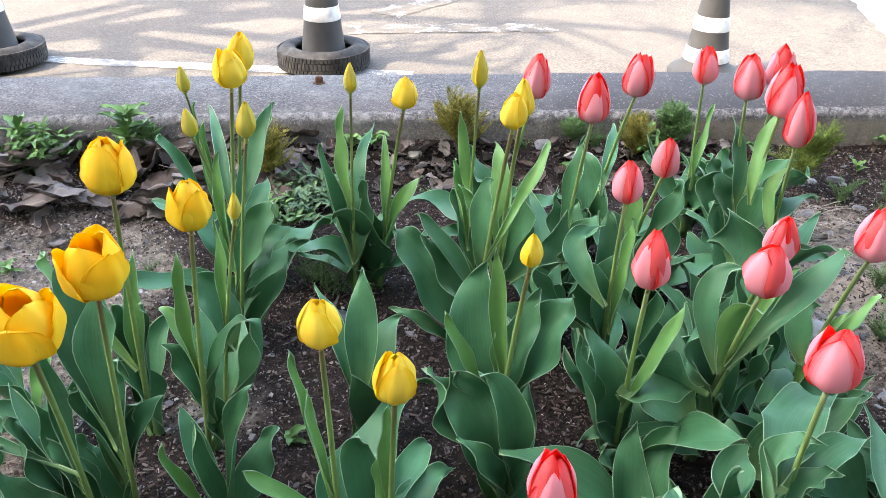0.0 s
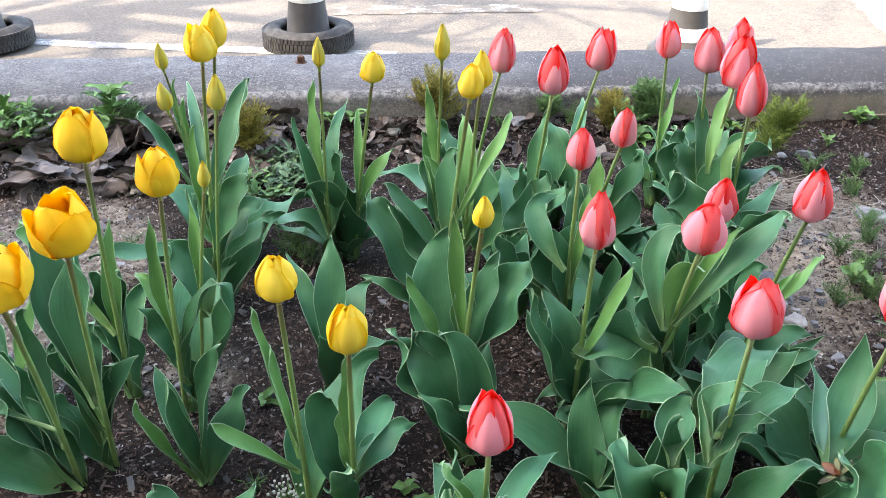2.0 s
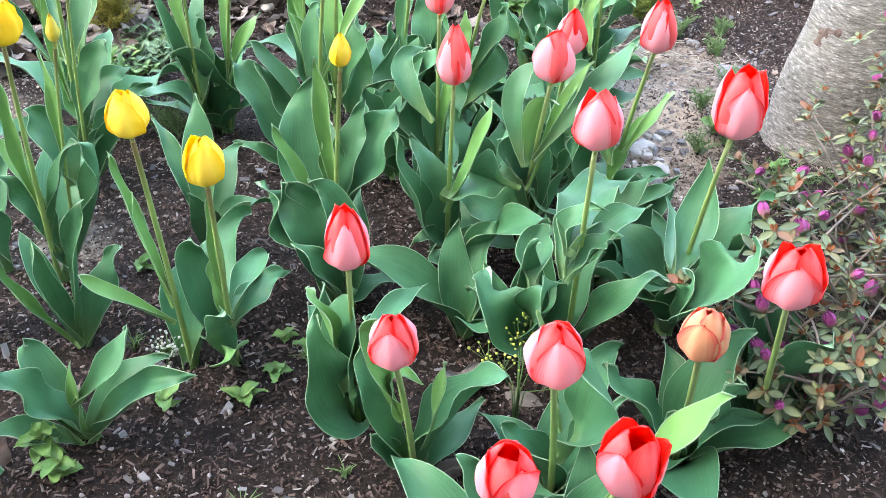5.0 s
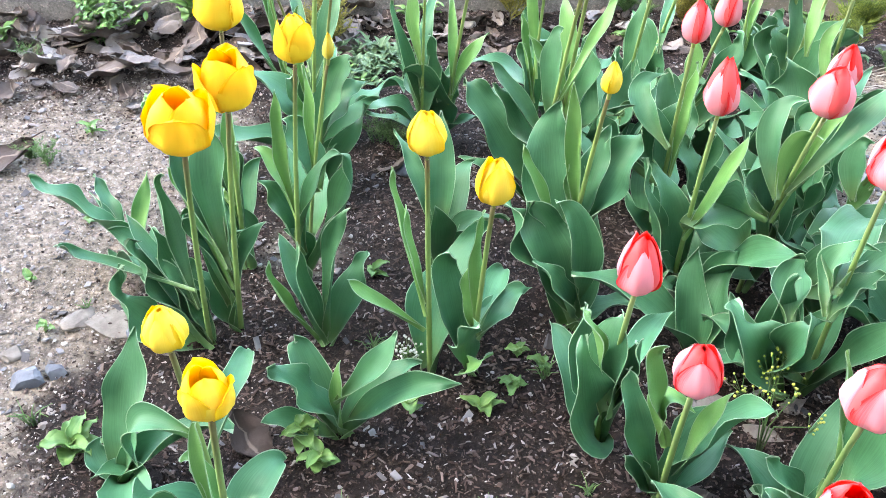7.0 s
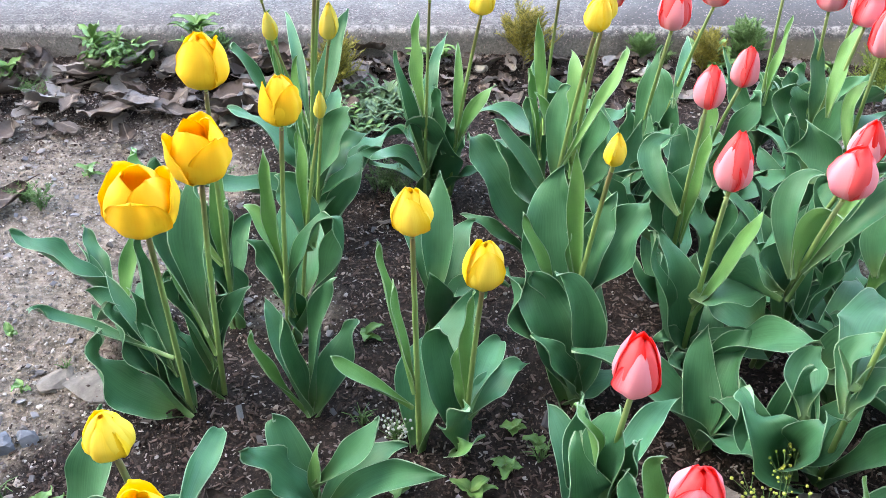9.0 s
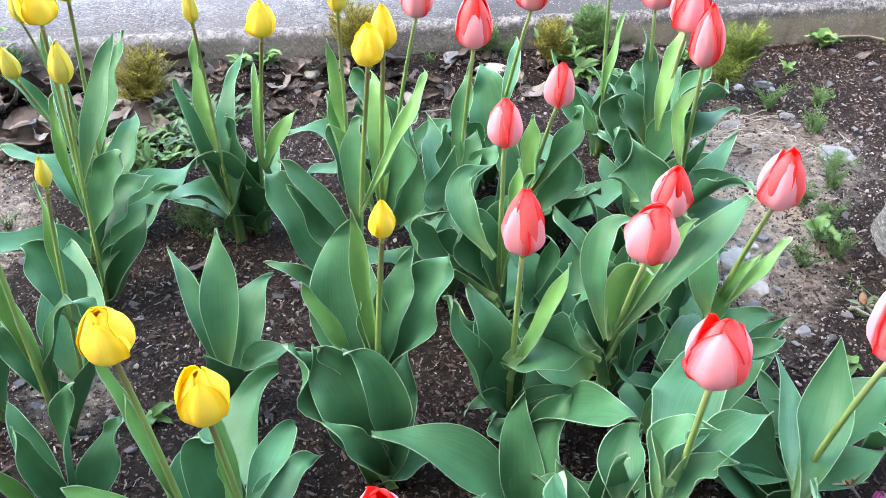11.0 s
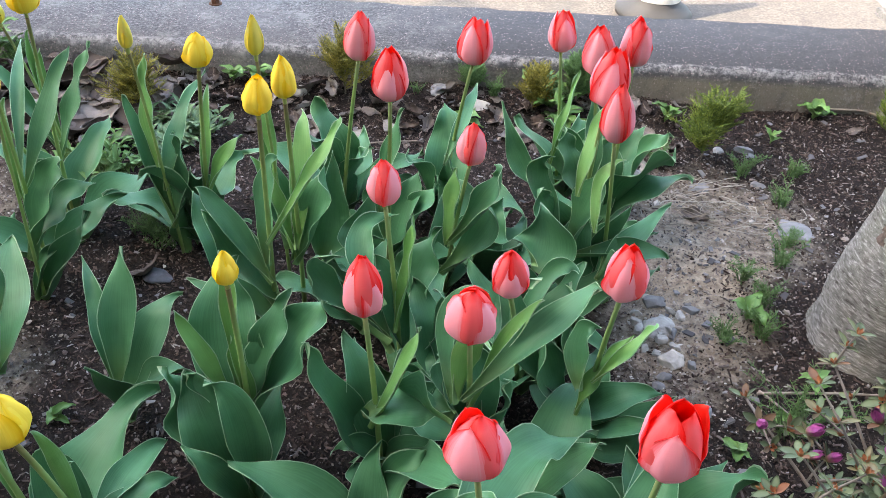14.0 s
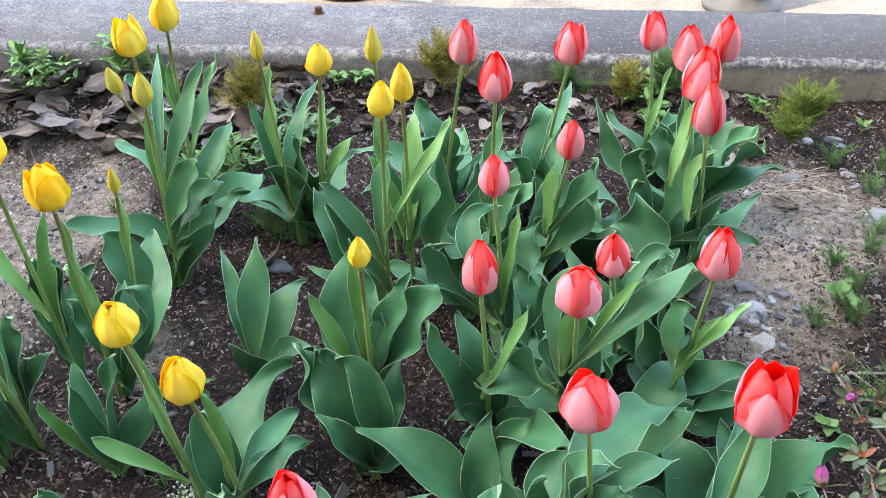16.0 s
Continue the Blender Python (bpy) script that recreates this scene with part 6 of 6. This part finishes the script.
for _i, (_x, _y, _h) in enumerate(((-0.634, 1.744, 0.05), (0.028, 1.716, 0.04), (-0.683, 1.045, 0.025), (-0.650, 0.762, 0.05), (-0.143, 0.977, 0.05), (0.077, 0.642, 0.035), (0.211, 0.695, 0.03), (-0.132, 0.628, 0.03), (0.152, 0.923, 0.04), (0.254, 2.480, 0.05), (0.810, 2.593, 0.05), (-0.013, 2.230, 0.03))):
    tuft(_x, _y, _h, 16, 40 + _i)
for _i, (_x, _y, _h) in enumerate(((-0.209, 1.729, 0.07), (-0.185, 1.699, 0.06), (-0.243, 1.738, 0.06), (1.057, 1.613, 0.05), (0.987, 1.592, 0.04), (1.051, 1.802, 0.05), (1.144, 1.872, 0.05), (1.124, 2.265, 0.06), (1.258, 2.290, 0.045), (0.911, 2.272, 0.07), (1.199, 2.144, 0.05), (1.065, 1.352, 0.10), (1.100, 1.372, 0.10), (-1.147, 2.252, 0.06), (-1.315, 2.132, 0.06), (-1.008, 1.561, 0.05), (-1.056, 1.590, 0.04), (0.464, 2.500, 0.05), (1.179, 1.958, 0.04), (1.077, 1.723, 0.05))):
    tuft(_x, _y, _h * 1.5, 12, 70 + _i, "horsetail_tuft", "feathery green horsetail shoots on the soil", 8)


def bloom_weed(x, y, height, seed, tip, label):
    r = random.Random(seed)
    thing = empty("flowering_weed", (x, y, soil_height(x, y)), label, "weed")
    bm = bmesh.new()
    tips = []
    for _ in range(7):
        a, q = r.uniform(0, 6.28), r.uniform(0.1, 0.4) * height
        e = Vector((math.cos(a) * q, math.sin(a) * q, height * r.uniform(0.75, 1.05)))
        tube(bm, [Vector((0, 0, -0.01)), Vector((e.x * 0.2, e.y * 0.2, height * 0.5)), e], [0.0014, 0.001, 0.0006], 5)
        for _ in range(10):
            t = e + Vector((r.gauss(0, 0.012), r.gauss(0, 0.012), r.gauss(0.004, 0.010)))
            tube(bm, [e - Vector((0, 0, 0.012)), t], [0.0005, 0.0004], 4)
            tips.append(t)
    part("stem", bm, FERNY, thing)
    bm = bmesh.new()
    for t in tips:
        bmesh.ops.create_icosphere(bm, subdivisions=1, radius=r.uniform(0.0016, 0.0028), matrix=Matrix.Translation(t))
    tagged(part("blossom", bm, tip, thing), kind="stuff")


YELLOW_TIP = Mat("pale_yellow_flowers", 0.7).put("Base Color", (0.42, 0.46, 0.10)).m
WHITE_TIP = Mat("white_flowers", 0.7).put("Base Color", (0.42, 0.44, 0.40)).m
bloom_weed(0.460, 0.769, 0.16, 3, YELLOW_TIP, "slender weed with clusters of tiny yellow-green flowers")
bloom_weed(-0.082, 0.936, 0.035, 4, WHITE_TIP, "tiny weed with white flower heads")

# ---- straw and sticks ----
k = Mat("straw", 0.8)
k.put("Base Color", k.ramp(k.island(), (0.0, (0.22, 0.19, 0.15)), (1.0, (0.46, 0.43, 0.38))))
STRAW = k.m
_r = random.Random(31)
bm = bmesh.new()
for _ in range(56):
    a, rr = _r.uniform(0, 6.28), _r.uniform(0.02, 0.10)
    arc, z = _r.uniform(0.8, 2.6), _r.uniform(0.0, 0.018)
    o = Vector((_r.gauss(0, 0.06), _r.gauss(0, 0.05), z))
    tube(bm, [o + Vector((math.cos(a + arc * i / 8) * rr * 1.3, math.sin(a + arc * i / 8) * rr * 0.8, 0.006 * math.sin(i + a))) for i in range(9)], [0.0011] * 9, 4)
straw = link("straw_tangle", bm, STRAW)
straw.location = (1.024, 2.076, 0.006)
tagged(straw, "tangle of dry pale straw stalks on gravel", "straw", kind="stuff")


def stick(x0, y0, x1, y1, thick, label="thin dry grey stick lying on the soil"):
    a, b = Vector((x0, y0, soil_height(x0, y0) + thick + 0.006)), Vector((x1, y1, soil_height(x1, y1) + thick + 0.010))
    bm = bmesh.new()
    m = a.lerp(b, 0.5) + Vector((0.008, 0.006, 0.004))
    tube(bm, [bezier(a, m, b, i / 10) for i in range(11)], [thick * (1 - 0.04 * i) for i in range(11)], 7)
    tagged(link("stick", bm, TWIG), label, "stick", "sticks on the bed")


stick(1.025, 1.450, 1.292, 1.474, 0.003)
stick(1.030, 1.457, 1.112, 1.311, 0.0025)
stick(1.537, 2.679, 1.703, 2.547, 0.005, "short pale stick beside a conifer seedling")
stick(1.392, 2.652, 1.541, 2.667, 0.005, "short pale stick by the kerb")
stick(1.638, 2.523, 1.740, 2.466, 0.004)
stick(-1.270, 2.186, -1.063, 2.308, 0.004)
stick(-0.771, 2.265, -0.577, 2.230, 0.003)
stick(0.164, 2.237, 0.302, 2.264, 0.002)

# ---- azalea ----
def azalea_leaf_material():
    k = Mat("azalea_leaf", 0.5)
    c = k.ramp(k.island(), (0.0, (0.05, 0.085, 0.045)), (0.45, (0.105, 0.155, 0.085)), (0.74, (0.17, 0.20, 0.09)), (0.90, (0.15, 0.10, 0.065)), (1.0, (0.24, 0.085, 0.05)))
    k.put("Base Color", k.mix(k.math("MULTIPLY", k.noise(120, 3), 0.4), c, (0.10, 0.10, 0.05)))
    return k.m


AZ_LEAF = azalea_leaf_material()
k = Mat("azalea_bud", 0.5)
_u, _v = k.uv()
k.put("Base Color", k.mix(k.ramp(_v, (0.1, 0.0), (0.5, 1.0)), (0.22, 0.20, 0.07), k.mix(k.noise(180, 3), (0.20, 0.018, 0.11), (0.46, 0.10, 0.33))))
AZ_BUD = k.m
k = Mat("azalea_scale", 0.6)
k.put("Base Color", k.mix(k.noise(150, 3), (0.20, 0.055, 0.03), (0.33, 0.14, 0.05)))
AZ_SCALE = k.m
k = Mat("azalea_bark", 0.85)
k.put("Base Color", k.mix(k.noise(90, 4), (0.11, 0.09, 0.078), (0.25, 0.22, 0.195)))
AZ_BARK = k.m


def bud_mesh():
    bm = bmesh.new()
    uvl = bm.loops.layers.uv.verify()
    tube(bm, [Vector((0, 0, z)) for z in (0, 0.004, 0.010, 0.016, 0.021, 0.025)], [0.003, 0.0062, 0.0075, 0.0068, 0.0045, 0.001], 10)
    for k2 in range(5):
        a = k2 * 1.257
        for lp_grid in (1,):
            grid = []
            for i in range(6):
                s = i / 5
                w = 0.0055 * math.sin(math.pi * min(max(s, 0.08), 0.95))
                q = 0.0078 * math.sin(math.pi * (0.12 + 0.75 * s)) + 0.0006
                grid.append([Vector((math.cos(a + e * w / 0.007 + s * 0.5) * q, math.sin(a + e * w / 0.007 + s * 0.5) * q, 0.003 + 0.024 * s)) for e in (-1, 0, 1)])
            shell(bm, grid, 0.0006, rim_mat=0)
    me = bpy.data.meshes.new("flower_bud")
    bm.normal_update()
    bm.to_mesh(me)
    bm.free()
    me.materials.append(AZ_BUD)
    me.polygons.foreach_set("use_smooth", [True] * len(me.polygons))
    return me


def azalea(x, y, radius, height, seed, stems=15, bloom=0.13):
    r = random.Random(seed)
    thing = empty("azalea", (x, y, 0), "azalea shrub with purple buds, reddish young leaves and bare grey twigs", "shrub")
    bud = bud_mesh()
    leaves, scales = bmesh.new(), bmesh.new()
    tips = []
    for i in range(stems):
        a = i * 2.4 + r.uniform(-0.4, 0.4)
        q = radius * math.sqrt((i + 0.5) / stems)
        end = Vector((math.cos(a) * q, math.sin(a) * q, height * r.uniform(0.55, 1.0) * (1 - 0.25 * q / radius)))
        mid = Vector((end.x * 0.35, end.y * 0.35, end.z * 0.42)) + Vector((r.uniform(-0.03, 0.03), r.uniform(-0.03, 0.03), 0))
        bm = bmesh.new()
        path = [bezier(Vector((0, 0, -0.02)), mid, end, t / 8) for t in range(9)]
        tube(bm, path, [0.0048 * (1 - 0.08 * t) for t in range(9)], 7)
        ends = [(end, (end - mid).normalized())]
        branch = part("branch", bm, AZ_BARK, thing)
        for _ in range(8):
            p = path[r.randint(3, 8)]
            d = Vector((r.uniform(-1, 1), r.uniform(-1, 1), r.uniform(0.1, 0.9))).normalized()
            e = p + d * r.uniform(0.05, 0.13)
            bm = bmesh.new()
            tube(bm, [p, p.lerp(e, 0.5) + Vector((0, 0, 0.006)), e], [0.0022, 0.0018, 0.0012], 5)
            part("twig", bm, AZ_BARK, branch)
            ends.append((e, d))
            if r.random() < 0.6:
                ends.append((p.lerp(e, 0.55), d))
        tips += ends
    for e, d in tips:
        d = (d + Vector((0, 0, 0.7))).normalized()
        m = Matrix.Translation(e) @ d.to_track_quat("Z", "Y").to_matrix().to_4x4()
        n = r.randint(5, 8)
        for q in range(n):
            a = q * 6.28 / n + r.uniform(-0.3, 0.3)
            ln, up = r.uniform(0.014, 0.030), r.uniform(0.1, 1.0)
            grid = []
            for s in range(6):
                t = s / 5
                w = ln * 0.24 * math.sin(math.pi * min(max(t, 0.06), 0.96)) ** 0.8
                row = []
                for o in (-1, -0.5, 0, 0.5, 1):
                    p = Vector((0.002 + ln * t * math.cos(up * 0.8), o * w, ln * t * math.sin(up * 0.8) - 0.10 * ln * t * t + abs(o) * w * 0.25))
                    row.append(m @ (Matrix.Rotation(a, 4, "Z") @ p))
                grid.append(row)
            shell(leaves, grid, 0.0005, rim_mat=0)
        kind = r.random()
        if kind < bloom:
            ob = new("flower_bud", bud)
            ob.parent = thing
            ob.matrix_local = m @ Matrix.Rotation(r.uniform(0, 6), 4, "Z") @ Matrix.Diagonal([r.uniform(0.8, 1.15)] * 3 + [1])
            tagged(ob, "purple azalea flower bud")
        for q in range(4):
            a = q * 1.57 + r.uniform(-0.3, 0.3)
            grid = []
            for s in range(4):
                t = s / 3
                w = 0.0035 * math.sin(math.pi * min(max(t, 0.1), 0.92))
                row = [m @ (Matrix.Rotation(a, 4, "Z") @ Vector((0.002 + 0.0035 * t, o * w * 0.8, 0.009 * t))) for o in (-1, 0, 1)]
                grid.append(row)
            shell(scales, grid, 0.0006, rim_mat=0)
    tagged(part("foliage", leaves, AZ_LEAF, thing), kind="stuff")
    tagged(part("bud_husk", scales, AZ_SCALE, thing, "orange-brown bud scales"), kind="stuff")


azalea(1.165, 1.035, 0.33, 0.38, 5, 24, 0.26)
azalea(1.312, 1.288, 0.16, 0.50, 12, 9, 0.20)
azalea(0.875, 0.770, 0.12, 0.32, 9, 11, 0.28)

# ---- kerb details ----
k = Mat("rusty_iron", 0.8, 0.3)
k.put("Base Color", k.mix(k.noise(120, 4), (0.06, 0.03, 0.02), (0.16, 0.075, 0.04))).bump(k.noise(200, 3), 0.5, 0.001)
RUST = k.m
bm = bmesh.new()
lathe(bm, [(0.0, 0.0), (0.020, 0.0), (0.020, 0.004), (0.014, 0.005)], 24)
lathe(bm, [(0.013, 0.004), (0.013, 0.020), (0.010, 0.024), (0.0, 0.0245)], 6)
bolt = link("bolt", bm, RUST, smooth=False)
bolt.location = (-0.412, kerb_front(-0.412) + 0.300, 0.134)
tagged(bolt, "rusty iron bolt head set in the concrete kerb", "bolt")


POST = stone_material("cast_concrete", (0.24, 0.24, 0.235), (0.33, 0.33, 0.32))


def gate_post():
    """The stepped foot of a concrete post that stands on the end of the kerb."""
    thing = empty("concrete_post", (1.985, 3.005, 0.12), "pale grey concrete post foot standing on the kerb's end", "post")
    thing.rotation_euler = (0, 0, radians(5.4))
    bm = bmesh.new()
    box(bm, -0.24, -0.20, 0.02, 0.24, 0.30, 0.75)
    bmesh.ops.bevel(bm, geom=list(bm.edges), offset=0.012, segments=2, affect="EDGES")
    part("post_body", bm, POST, thing, smooth=False)
    bm = bmesh.new()
    box(bm, -0.12, -0.205, 0.10, 0.20, -0.198, 0.70)
    part("panel", bm, CONCRETE, thing, "darker inset concrete panel", smooth=False)
    bm = bmesh.new()
    box(bm, -0.25, -0.215, -0.005, 0.25, 0.30, 0.02)
    for v in bm.verts:
        v.co += Vector((noise.noise(v.co * 9), noise.noise(v.co * 11), 0)) * 0.012
    part("mortar_bed", bm, CONCRETE, thing, smooth=False)


gate_post()
